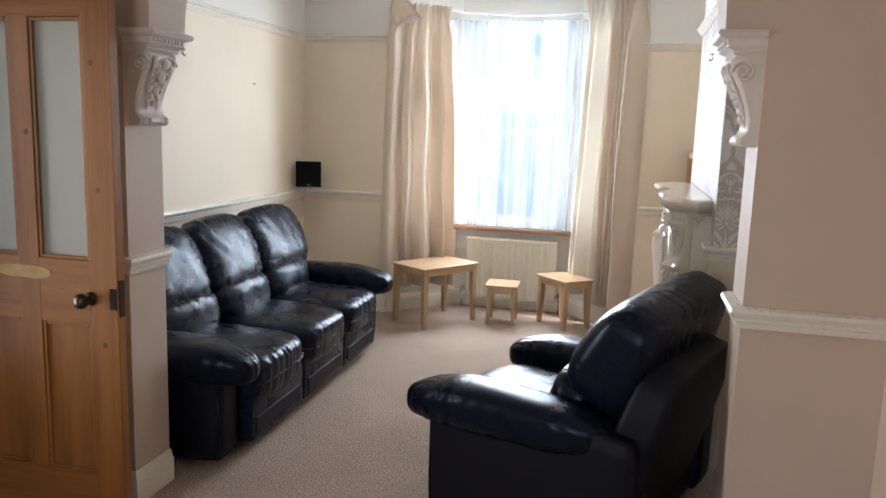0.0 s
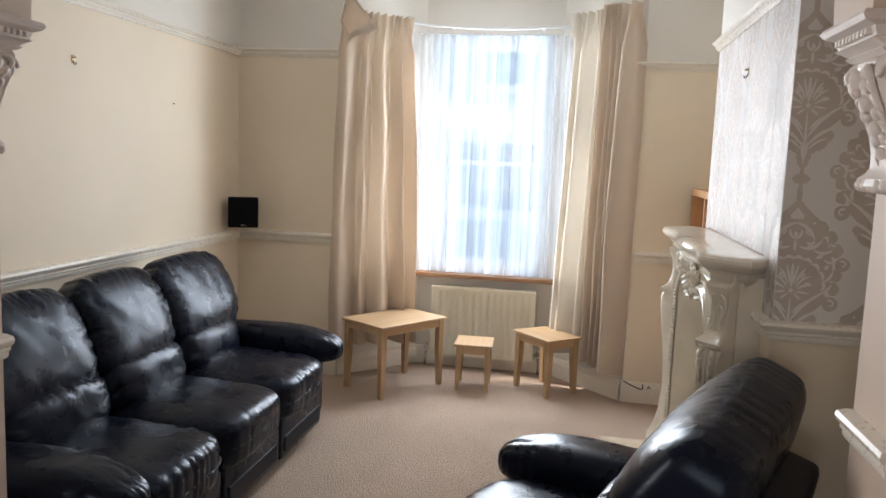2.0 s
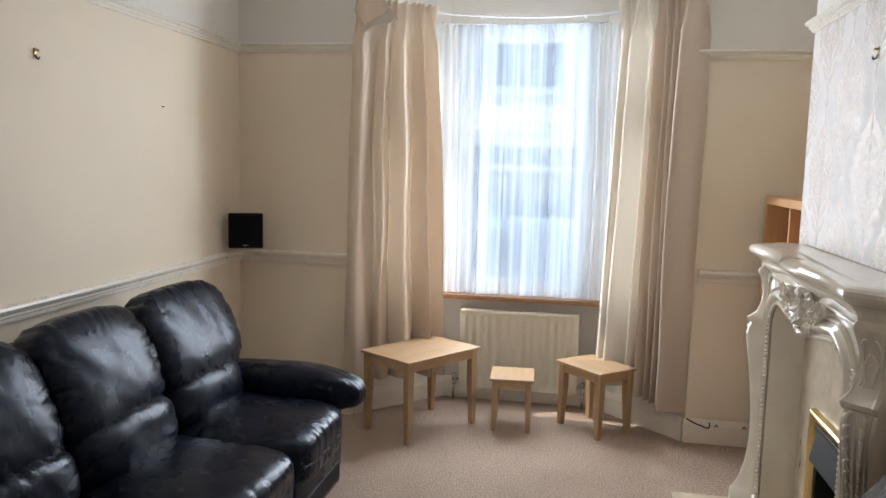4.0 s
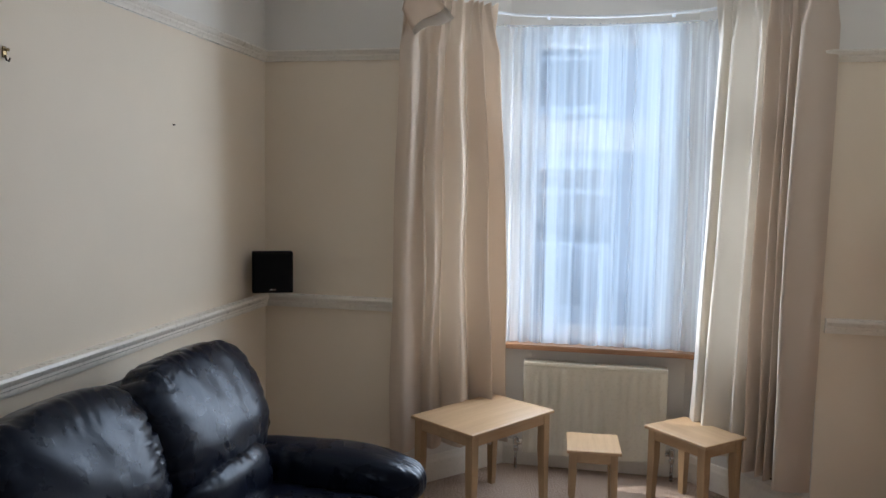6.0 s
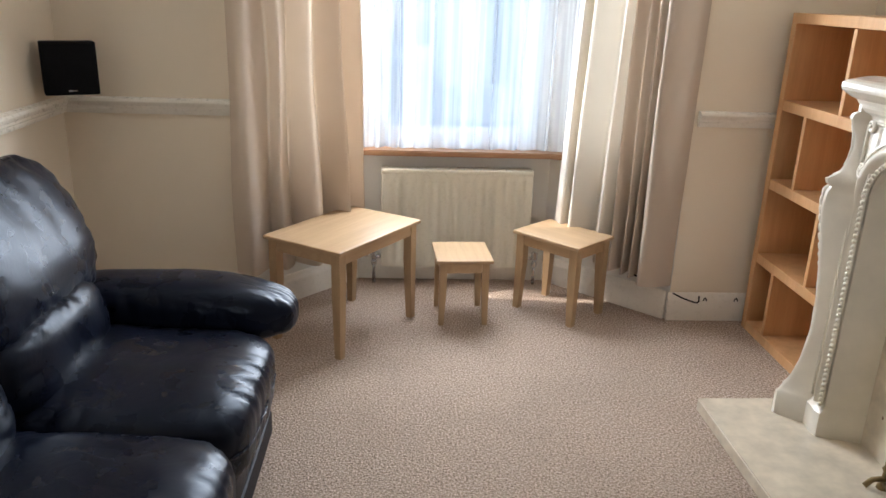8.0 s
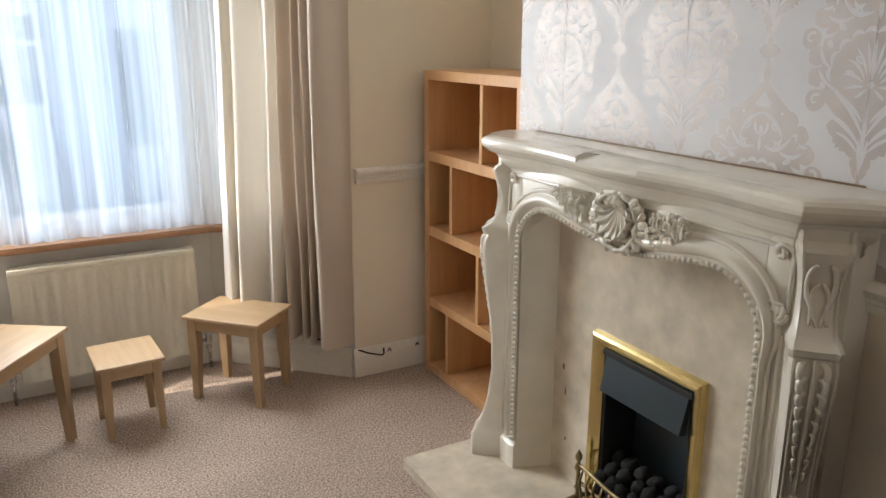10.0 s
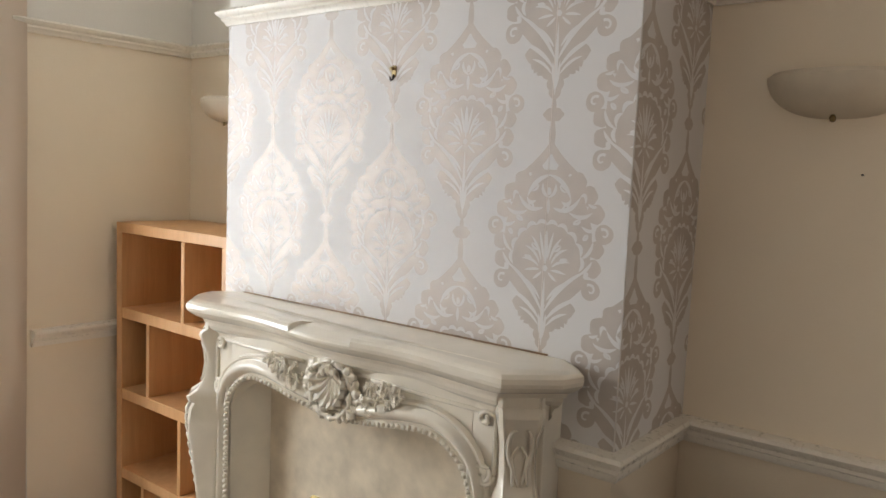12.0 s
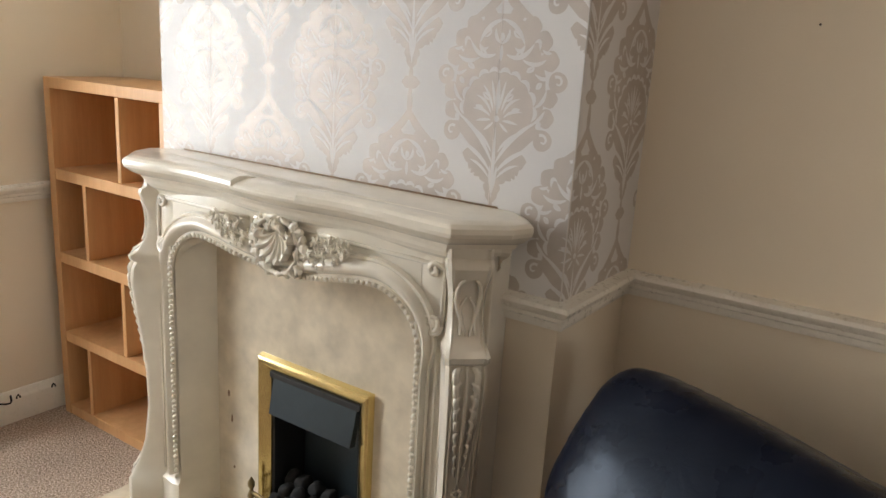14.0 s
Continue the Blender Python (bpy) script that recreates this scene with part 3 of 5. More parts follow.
# ---------------------------------------------------------------- pine door
def pine_door():
    w, t, h = 0.77, 0.044, 2.02
    root = thing("pine_door", pose(-1.665, 3.235, 0, 0, 0, -1.5), "open varnished pine door with two tall frosted panes", "door", kind="structure")
    cols = ((0, 0.115), (w / 2 - 0.045, w / 2 + 0.045), (w - 0.115, w))
    for a, b in (cols[0], cols[2]):
        part("stile", box(a, b, -t, 0, 0.01, h, 0.003), pine, root)
    part("muntin", box(*cols[1], -t, -0.001, 0.20, h - 0.1, 0.003), pine, root)
    for z0, z1 in ((0.012, 0.20), (0.79, 1.035), (h - 0.11, h - 0.001)):
        part("rail", box(0.115, w - 0.115, -t + 0.001, -0.002, z0, z1, 0.002), pine_rail, root)
    for a, b in ((cols[0][1], cols[1][0]), (cols[1][1], cols[2][0])):
        part("lower_panel", box(a - 0.008, b + 0.008, -t + 0.014, -0.014, 0.195, 0.795, 0.004), pine, root)
        g = part("glass_pane", box(a - 0.008, b + 0.008, -t / 2 - 0.003, -t / 2 + 0.003, 1.03, h - 0.105), frosted, root, "frosted obscure glass")
        for z0, z1 in ((0.20, 0.79), (1.035, h - 0.11)):
            f = bmesh.new()
            for q in ((a, a + 0.014, z0, z1), (b - 0.014, b, z0, z1), (a + 0.014, b - 0.014, z0, z0 + 0.014), (a + 0.014, b - 0.014, z1 - 0.014, z1)):
                add_box(f, q[0], q[1], -t + 0.004, -t + 0.016, q[2], q[3], 0.004)
            part("bead_moulding", f, pine, root)
    k = lathe([(0.0, 0.0), (0.026, 0.0), (0.026, 0.006), (0.012, 0.01), (0.011, 0.03), (0.02, 0.036), (0.029, 0.048), (0.028, 0.062), (0.016, 0.072), (0.0, 0.074)], 20, m=pose(w - 0.135 + 0.02, -t, 0.895, 90))
    part("door_knob", k, dark_iron, root, "dark bronze round knob", smooth=True)
    part("lock_plate", box(w - 0.002, w + 0.004, -t + 0.008, -0.008, 0.83, 0.97, 0.001), dark_iron, root)
    part("lock_case", box(w - 0.03, w - 0.002, -t - 0.008, -t + 0.001, 0.86, 0.94, 0.003), dark_iron, root)
    b = puff(0.24, 0.002, 0.05, 3, 8, folds=0.004, freq=(30, 30, 60))
    bmesh.ops.transform(b, matrix=pose(0.36, -t - 0.0002, 0.975), verts=b.verts)
    part("scraped_patch", b, bare_pine, root, "bare scraped patch on the middle rail")
    knots = ((0.70, 1.3), (0.71, 0.72), (0.06, 1.0), (0.69, 1.75), (0.40, 1.5))
    for x, z in knots:
        part("knot", lathe([(0.0, 0), (0.008, 0), (0.011, -0.0008), (0.0, -0.0009)], 10, m=pose(x, -t - 0.0012, z, 90)), pine_dark, root)


pine_dark = plain("dark_pine_knot", (0.12, 0.04, 0.012), 0.4, 0.2, 30, 90, 0.05)
pine_door()


# ---------------------------------------------------------------- recliner sofa and armchair
def recliner(name, seats, m, label, category, lean=13, sw=0.61, aw=0.19, top=1.0, wide=0.1):
    """Leather recliner, front towards +x, back at x = 0; seats side by side along y."""
    root = thing(name, m, label, category)
    inner = seats * sw
    part("base", box(0.12, 0.90, -inner / 2 - 0.02, inner / 2 + 0.02, 0.03, 0.30, 0.02), vinyl, root)
    def back_shape(u):
        return Vector((u.x * (1 - 0.25 * (u.z + 1) / 2), u.y * (1 - 0.10 * max(u.z, 0) ** 2), u.z))
    b = puff(0.20, inner + 0.08 + wide, 0.86 * top - (0.12 if seats == 1 else 0), 9, 14, back_shape, 0.002, (3, 3, 3), 5)
    bmesh.ops.transform(b, matrix=pose(0.14, 0, 0.47 - (0.05 if seats == 1 else 0), 0, -lean * 0.8, 0), verts=b.verts)
    part("back_shell", b, vinyl, root, smooth=True)
    for i in range(seats):
        y = (i - (seats - 1) / 2) * sw
        def seat_shape(u):
            nose = max(u.x, 0)
            return Vector((u.x, u.y, u.z * (1 + 0.1 * nose) - 0.22 * max(u.x - 0.55, 0) * (u.z > 0) + 0.12 * (1 - u.y * u.y) * max(u.z, 0)))
        b = puff(0.68, sw + 0.012, 0.22, 5, 44, seat_shape, 0.009, seed=3 + i * 1.7, run="x")
        bmesh.ops.transform(b, matrix=pose(0.695, y, 0.365, 0, 3, 0), verts=b.verts)
        part("seat_cushion", b, leather, root, smooth=True)
        f = bmesh.new()
        add_box(f, 0.88, 0.992, y - sw / 2 + 0.008, y + sw / 2 - 0.008, 0.065, 0.285, 0.018, 3)
        part("footrest", f, leather, root, smooth="auto")
        part("footrest_flap", box(0.985, 1.0, y - sw / 2 + 0.05, y + sw / 2 - 0.05, 0.10, 0.18, 0.006), vinyl, root)
        b = puff(0.24, sw + 0.004, 0.25, 3.2, 40, None, 0.012, seed=11 + i * 1.3, run="z")
        bmesh.ops.transform(b, matrix=pose(0.425, y, 0.535, 0, -lean, 0), verts=b.verts)
        part("lumbar_cushion", b, leather, root, smooth=True)
        def head_shape(u):
            t = (u.z + 1) / 2
            return Vector((u.x * (1.0 - 0.45 * t * t) + 0.16 * math.sin(math.pi * t) * (1 - 0.5 * u.y * u.y), u.y * (1 - 0.07 * max(u.z, 0) ** 3), u.z + (0.27 * abs(u.y) ** 6 - 0.02 if seats == 1 else -0.06 * u.y * u.y) * max(u.z, 0)))
        side = (1 if i == seats - 1 else 0) - (1 if i == 0 else 0)
        grow = wide * (2 if seats == 1 else abs(side))
        b = puff(0.27 + (0.10 if seats == 1 else 0), sw + 0.012 + grow, 0.48 * top, 5.0 if seats > 1 else 4.6, 54, head_shape, 0.0135 if seats > 1 else 0.003, seed=21 + i * 2.3, run="z")
        if seats == 1:
            bmesh.ops.transform(b, matrix=pose(0, -0.06, 0.008, -3), verts=b.verts)
        bmesh.ops.transform(b, matrix=pose(0.31 - (1 - top) * 1.6, y + side * wide / 2, 0.775 * (1 + top) / 2, 0, -lean - 3, 0), verts=b.verts)
        part("back_cushion", b, leather, root, smooth=True)
    for s in (-1, 1):
        y = s * (inner / 2 + aw / 2)
        b = puff(0.86, aw - 0.03, 0.50, 14, 12, None, 0.001, (3, 3, 3), s)
        bmesh.ops.transform(b, matrix=pose(0.51, y, 0.28), verts=b.verts)
        part("arm_panel", b, vinyl, root, smooth=True)
        part("front_piping", tube([(0.918, y - s * 0.078, 0.05), (0.923, y - s * 0.078, 0.2), (0.923, y - s * 0.078, 0.42)], 0.006, 6), leather, root, smooth=True)
        part("front_piping", tube([(0.918, y + s * 0.078, 0.05), (0.923, y + s * 0.078, 0.2), (0.923, y + s * 0.078, 0.42)], 0.006, 6), leather, root, smooth=True)
        def arm_shape(u):
            t = (u.x + 1) / 2
            droop = 0.9 * max(t - 0.72, 0) ** 1.3
            return Vector((u.x, u.y * (0.92 + 0.12 * t), u.z * (0.95 + 0.15 * t) - droop + 0.1 * math.sin(math.pi * t)))
        b = puff(0.90, aw + 0.075, 0.185, 3.0, 44, arm_shape, 0.009, seed=31 + s, run="x")
        bmesh.ops.transform(b, matrix=pose(0.625, y, 0.483, 0, 1, 0), verts=b.verts)
        part("arm_pad", b, leather, root, smooth=True)
        if s < 0:
            part("recliner_handle", lathe([(0.0, 0), (0.05, 0), (0.052, 0.006), (0.04, 0.01), (0.034, 0.004), (0.0, 0.004)], 20, m=pose(0.60, y + s * (aw / 2 - 0.014), 0.335, 90)), black_plastic, root, smooth="auto")
    return root


recliner("recliner_sofa", 3, pose(LW + 0.045, 4.80, 0), "black leather three-seat recliner sofa with creased cushions", "sofa")
recliner("recliner_armchair", 1, pose(1.235, 3.73, 0, 0, 0, 158), "black leather recliner armchair standing by the arch", "armchair", 20, 0.62, 0.20, 0.94, 0.14)


# ---------------------------------------------------------------- nest of tables
def side_table(a, b, h, m, label):
    """Table with a long side a along x and b along y."""
    root = thing("nest_table", m, label, "table", "nest of three tables")
    part("tabletop", box(-a / 2, a / 2, -b / 2, b / 2, h - 0.017, h, 0.004), beech, root)
    i, leg = 0.016, 0.042 if a > 0.3 else 0.034
    for sx in (-1, 1):
        for sy in (-1, 1):
            x, y = sx * (a / 2 - i - leg / 2), sy * (b / 2 - i - leg / 2)
            rings = []
            for z, k in ((h - 0.018, 1.0), (h * 0.6, 1.0), (0.0, 0.72)):
                q = leg / 2 * k
                ox, oy = sx * (leg / 2 - q), sy * (leg / 2 - q)
                rings.append([(x + ox - q, y + oy - q, z), (x + ox + q, y + oy - q, z), (x + ox + q, y + oy + q, z), (x + ox - q, y + oy + q, z)])
            lb = loft(rings)
            part("leg", lb, beech_leg, root)
    for s in (-1, 1):
        y = s * (b / 2 - i - 0.012)
        part("apron", box(-a / 2 + i + leg, a / 2 - i - leg, y - 0.008, y + 0.008, h - 0.068, h - 0.018, 0.002), beech, root)
        x = s * (a / 2 - i - 0.012)
        part("apron", box(x - 0.008, x + 0.008, -b / 2 + i + leg, b / 2 - i - leg, h - 0.068, h - 0.018, 0.002), beech, root)
    return root


side_table(0.60, 0.415, 0.482, pose(-0.565, 6.715, 0, 0, 0, 56), "largest pale beech nest table before the curtain")
side_table(0.385, 0.30, 0.40, pose(0.463, 6.94, 0, 0, 0, 133), "middle pale beech nest table before the radiator")
side_table(0.285, 0.262, 0.325, pose(-0.03, 6.868, 0, 0, 0, 93), "smallest pale beech nest table used as a stool")


# ---------------------------------------------------------------- bookcase
def bookcase():
    x0, x1, y0, y1, h, t = 1.325, 1.70, 5.985, 6.765, 1.445, 0.042
    root = thing("bookcase", pose(0, 0, 0), "orange beech open bookcase with empty staggered compartments", "bookcase")
    part("side", box(x0, x1, y0, y0 + t, 0, h - t, 0.002), shelf_wood, root)
    part("side", box(x0, x1, y1 - t, y1, 0, h - t, 0.002), shelf_wood, root)
    part("top", box(x0, x1, y0, y1, h - t, h, 0.002), shelf_wood, root)
    part("back", box(x1 - 0.008, x1 - 0.002, y0 + t, y1 - t, 0.02, h - t), shelf_wood, root)
    levels = (0.045, 0.385, 0.735, 1.085, h)
    for z in levels[:4]:
        part("shelf", box(x0 + 0.002, x1 - 0.01, y0 + t, y1 - t, z - 0.045, z, 0.002), shelf_wood, root)
    for k, y in enumerate((6.565, 6.30, 6.53, 6.285)):
        part("divider", box(x0 + 0.006, x1 - 0.01, y - 0.011, y + 0.011, levels[k], levels[k + 1] - 0.045, 0.002), shelf_wood, root)


bookcase()


# ---------------------------------------------------------------- radiator
def radiator():
    x0, x1, z0, z1, y = -0.415, 0.35, 0.10, 0.622, 7.262
    root = thing("radiator", pose(0, 0, 0), "off-white ribbed panel radiator under the bay window", "radiator")
    n, cols = 14, []
    step = (x1 - x0 - 0.05) / n
    cols.append((x0, 0.0)), cols.append((x0 + 0.025, 0.0))
    for i in range(n):
        a = x0 + 0.025 + i * step
        cols += [(a + step * 0.18, 0.0), (a + step * 0.3, 0.007), (a + step * 0.7, 0.007), (a + step * 0.82, 0.0)]
    cols += [(x1 - 0.025, 0.0), (x1, 0.0)]
    rings = [[(x, y + d * k, z) for x, d in cols] + [(x1, y + 0.05, z), (x0, y + 0.05, z)] for z, k in ((z0, 0), (z0 + 0.03, 0.1), (z0 + 0.045, 1), (z1 - 0.055, 1), (z1 - 0.04, 0.1), (z1 - 0.02, 0))]
    part("panel", loft(rings), radiator_paint, root, smooth="auto")
    b = box(x0 - 0.006, x1 + 0.006, y - 0.004, y + 0.065, z1 - 0.022, z1 + 0.004, 0.006)
    part("top_grille", b, radiator_paint, root)
    for x in (x0 - 0.008, x1):
        part("side_cover", box(x, x + 0.008, y + 0.002, y + 0.062, z0 + 0.01, z1 - 0.02, 0.002), radiator_paint, root)
    for s, x in ((-1, x0 - 0.045), (1, x1 + 0.045)):
        part("pipe", tube([(x, y + 0.03, 0.0), (x, y + 0.03, 0.13)], 0.0085, 10), chrome, root, smooth=True)
        part("valve", lathe([(0.0, 0.10), (0.013, 0.10), (0.016, 0.115), (0.012, 0.13), (0.017, 0.135), (0.018, 0.175), (0.010, 0.182), (0, 0.183)], 14, m=pose(x, y + 0.03, 0)), chrome, root, smooth="auto")
        part("valve_tail", tube([(x, y + 0.03, 0.145), (x - s * 0.05, y + 0.03, 0.145)], 0.009, 10), chrome, root, smooth=True)


radiator()


# ---------------------------------------------------------------- curtains
def drape(path, zt, zb, folds, amp, seed, gather=0.75, hem=0.0, cols=16, rows=56, heading=0.10, flare=(0, 0), soft=1.0, widths=None, tuck=0.050):
    """A hanging cloth along a plan path: round folds of uneven width, with a pinch-pleated heading; soft: how far the folds wander."""
    rnd = random.Random(int(seed * 100))
    pts = [Vector(p) for p in path]
    lens = [0.0]
    for a, b in zip(pts, pts[1:]):
        lens.append(lens[-1] + (b - a).length)

    def at(s):
        s = min(max(s, 0), 1) * lens[-1]
        for k in range(len(pts) - 1):
            if s <= lens[k + 1] or k == len(pts) - 2:
                f = (s - lens[k]) / (lens[k + 1] - lens[k])
                d = (pts[k + 1] - pts[k]).normalized()
                return pts[k].lerp(pts[k + 1], f), Vector((-d.y, d.x))

    widths = widths or [rnd.uniform(0.55, 1.5) for _ in range(folds)]
    edges = [sum(widths[:k]) / sum(widths) for k in range(folds + 1)]
    deep = [rnd.uniform(0.65, 1.2) for _ in range(folds)]
    grow = [rnd.uniform(-0.25, 0.45) for _ in range(folds)]
    lean = [rnd.choice((-1, 1)) * rnd.uniform(0.15, 0.42) for _ in range(folds)]
    bm = bmesh.new()
    grid = []
    for j in range(rows + 1):
        t = j / rows
        drop = t * (zt - zb)
        head = max(1 - drop / (heading * 2.4), 0) ** 0.7
        row = []
        for i in range(folds * cols + 1):
            k = min(i // cols, folds - 1)
            f = i / cols - k
            u = edges[k] + (edges[k + 1] - edges[k]) * f
            drift = soft * min(t * 2.5, 1) * (0.030 * noise.noise(Vector((u * 2.5 + seed, t * 1.3, seed))) + 0.012 * noise.noise(Vector((u * 5, t * 2.6 + seed, 3))))
            bulge = 1 - abs(2 * f - 1) ** 1.55
            a = amp * deep[k] * (gather + (1 - gather) * min(t * 2.2, 1)) * (1 + grow[k] * t)
            pinch = max(math.cos(4 * math.pi * f), 0) ** 0.7
            w = (1 - 2 * bulge) * (1 - head)
            crease = noise.noise(Vector((u * 4 + t * 3.0, t * 2.6 - u * 2, seed + 5))) * min(t * 3, 1)
            c, nrm = at(u + drift + lean[k] * bulge * (1 - head) * (edges[k + 1] - edges[k]))
            gathers = tuck * head * (0.35 - pinch) if head else 0
            q = c + nrm * (a * w + gathers + soft * 0.010 * crease)
            z = zt - drop + hem * (u - 0.5) * t
            if j == 0:
                z += 0.010 * pinch
            row.append(bm.verts.new((q.x + t * (flare[0] * (1 - u) + flare[1] * u), q.y, z)))
        grid.append(row)
    for a, b in zip(grid, grid[1:]):
        for i in range(len(a) - 1):
            bm.faces.new((a[i], a[i + 1], b[i + 1], b[i]))
    return bm


left_c = thing("curtain", Matrix(), "cream pleated curtain with a fallen heading, gathered aside", "curtain", "bay curtains")
part("curtain_drop", drape([(-1.005, 6.755), (-0.83, 6.885), (-0.60, 7.085)], 2.53, 0.235, 5, 0.062, 1.3, flare=(-0.045, 0.085), soft=2.3, widths=(1.7, 0.9, 1.25, 0.6, 0.95)), curtain_cloth, left_c, smooth=True)


def flap_sheet(v0, v1, lift):
    """Folded-over corner of the curtain; v runs from the fold to its free hem."""
    a, b, c, d = Vector((-0.965, 6.74, 2.662)), Vector((-0.752, 6.75, 2.405)), Vector((-0.935, 6.70, 2.315)), Vector((-1.012, 6.745, 2.45))
    bm = bmesh.new()
    rows = []
    for j in range(9):
        v = v0 + (v1 - v0) * j / 8
        row = []
        for i in range(9):
            u = i / 8
            p = d.lerp(a, u).lerp(c.lerp(b, u), v)
            p.y -= 0.030 * math.sin(math.pi * u) * math.sin(math.pi * v * 0.8) + lift
            p.z += 0.012 * math.sin(math.pi * 2 * u) * v
            row.append(bm.verts.new(p))
        rows.append(row)
    for r, q in zip(rows, rows[1:]):
        for i in range(8):
            bm.faces.new((r[i], q[i], q[i + 1], r[i + 1]))
    bmesh.ops.solidify(bm, geom=bm.faces[:], thickness=0.003)
    return bm


part("fallen_heading", flap_sheet(0, 1, 0.0), curtain_cloth, left_c, "corner of the heading hanging loose", smooth=True)
part("heading_tape", flap_sheet(0.80, 1.01, 0.005), lining_cloth, left_c, "pale tape along the heading", smooth=True)
right_c = thing("curtain", Matrix(), "cream pleated curtain gathered aside, its lining showing", "curtain", "bay curtains")
part("curtain_drop", drape([(0.725, 6.965), (0.86, 6.865), (0.965, 6.775)], 2.60, 0.20, 4, 0.050, 4.1, hem=-0.05, flare=(-0.02, -0.035), soft=1.9, widths=(0.55, 0.5, 0.6, 2.0)), curtain_cloth, right_c, smooth=True)
part("curtain_lining", drape([(0.52, 7.15), (0.62, 7.08), (0.735, 6.985)], 2.58, 0.24, 3, 0.055, 8.2, flare=(-0.085, -0.05), soft=1.6, widths=(0.8, 1.3, 0.7)), lining_cloth, right_c, smooth=True)
net = tagged(part("net_curtain", drape([(-0.66, 7.19), (-0.5, 7.262), (0.40, 7.262), (0.56, 7.19)], 2.455, 0.735, 17, 0.016, 2.2, gather=0.9, rows=30, cols=10, heading=0.03, soft=0.5, tuck=0.008), net_cloth, smooth=True),
             "sheer white net curtain across the bay window", "net curtain")
track = thing("curtain_track", Matrix(), "bent white plastic curtain track round the bay", "curtain track")
pts = []
for k in range(25):
    u = k / 24
    x = -0.98 + 1.94 * u
    y = min(6.92 + (x + 0.98) * 0.62, 7.21, 6.92 + (0.96 - x) * 0.60)
    pts.append((x, y, 2.53 - 0.035 * math.sin(math.pi * u) + 0.006 * math.sin(9 * u)))
part("rail", tube(pts, 0.008, 8), upvc, track, smooth=True)
for k in (2, 8, 16, 22):
    x, y, z = pts[k]
    part("bracket", box(x - 0.008, x + 0.008, y, y + 0.08, z - 0.006, z + 0.012, 0.002), upvc, track)
wire = tagged(part("net_wire", tube([(-0.56, 7.245, 2.462), (-0.1, 7.25, 2.452), (0.45, 7.245, 2.462)], 0.004, 6), upvc, smooth=True), "thin white wire that carries the net curtain", "curtain wire")


# ---------------------------------------------------------------- loudspeaker, hooks, lamps, cable
def loudspeaker():
    root = thing("loudspeaker", pose(-1.65, 6.65, 1.148, 0, 0, 27), "small square black loudspeaker in the wall corner", "loudspeaker")
    part("cabinet", box(-0.1, 0.1, -0.045, 0.04, -0.103, 0.103, 0.006, 3), black_plastic, root)
    part("grille", box(-0.094, 0.094, -0.051, -0.044, -0.097, 0.097, 0.003), black_plastic, root)
    part("badge", box(-0.016, 0.016, -0.0535, -0.0505, -0.088, -0.082), chrome, root, "small silver badge")
    part("bracket", box(-0.015, 0.015, 0.048, 0.13, -0.03, 0.03, 0.003), black_metal, root)


loudspeaker()


def picture_hook(m):
    root = thing("picture_hook", m, "small brass picture hook nailed to the wall", "hook", "picture hooks")
    part("plate", box(-0.009, 0.009, -0.004, 0.0, -0.012, 0.022, 0.003), old_brass, root)
    part("hook", tube([(0, -0.003, -0.004), (0, -0.008, -0.018), (0, -0.016, -0.022), (0, -0.02, -0.012)], 0.003, 6), dark_iron, root, smooth=True)
    part("nail", lathe([(0, 0), (0.004, 0), (0.004, 0.012), (0.006, 0.013), (0, 0.015)], 8, m=pose(0, -0.003, 0.012, 90)), old_brass, root)


picture_hook(pose(LW, 5.035, 1.965, 0, 0, 90))
picture_hook(pose(BX, 5.19, 1.985, 0, 0, -90))
tagged(part("wall_nail", lathe([(0, 0), (0.003, 0), (0.003, 0.01), (0, 0.011)], 8, m=pose(LW, 5.95, 1.83, 0, 90, 0)), dark_iron), "small dark nail in the cream wall", "nail")

tagged(part("wall_nail", lathe([(0, 0), (0.0025, 0), (0.0025, 0.008), (0, 0.009)], 8, m=pose(RW, 4.05, 1.747, 0, -90, 0)), dark_iron), "small dark nail in the alcove wall", "nail")


def wall_lamp(y):
    root = thing("wall_lamp", pose(RW, y, 1.88), "white plaster half-bowl wall uplighter", "wall lamp", "wall uplighters")
    def bowl(off):
        rings = []
        for k in range(13):
            a = math.pi / 2 * k / 12
            r = max(0.165 - off, 0.01) * math.sin(a) ** 0.8 + 0.004
            z = 0.098 * (1 - math.cos(a)) + off * 0.9
            rings.append([(-r * math.sin(math.pi * i / 24) * 0.85, r * math.cos(math.pi * i / 24), z) for i in range(25)])
        return rings
    bm = loft(bowl(0.0), closed=False)
    loft(bowl(0.012), closed=False, bm=bm)
    o, i = bowl(0.0)[-1], bowl(0.012)[-1]
    loft([o, [(p[0], p[1], p[2]) for p in i]], closed=False, bm=bm)
    part("bowl", bm, lamp_plaster, root, smooth=True)
    part("back_plate", box(-0.006, 0.0, -0.05, 0.05, 0.02, 0.10, 0.002), lamp_plaster, root)
    part("finial", lathe([(0, -0.012), (0.006, -0.010), (0.008, -0.002), (0.004, 0.006), (0, 0.007)], 10, m=pose(-0.06, 0, 0.0)), old_brass, root, smooth=True)
    part("bulb", lathe([(0, 0.03), (0.012, 0.03), (0.012, 0.05), (0.02, 0.065), (0.022, 0.08), (0.014, 0.098), (0, 0.104)], 12, m=pose(-0.065, 0, 0)), plaster_white, root, smooth=True)


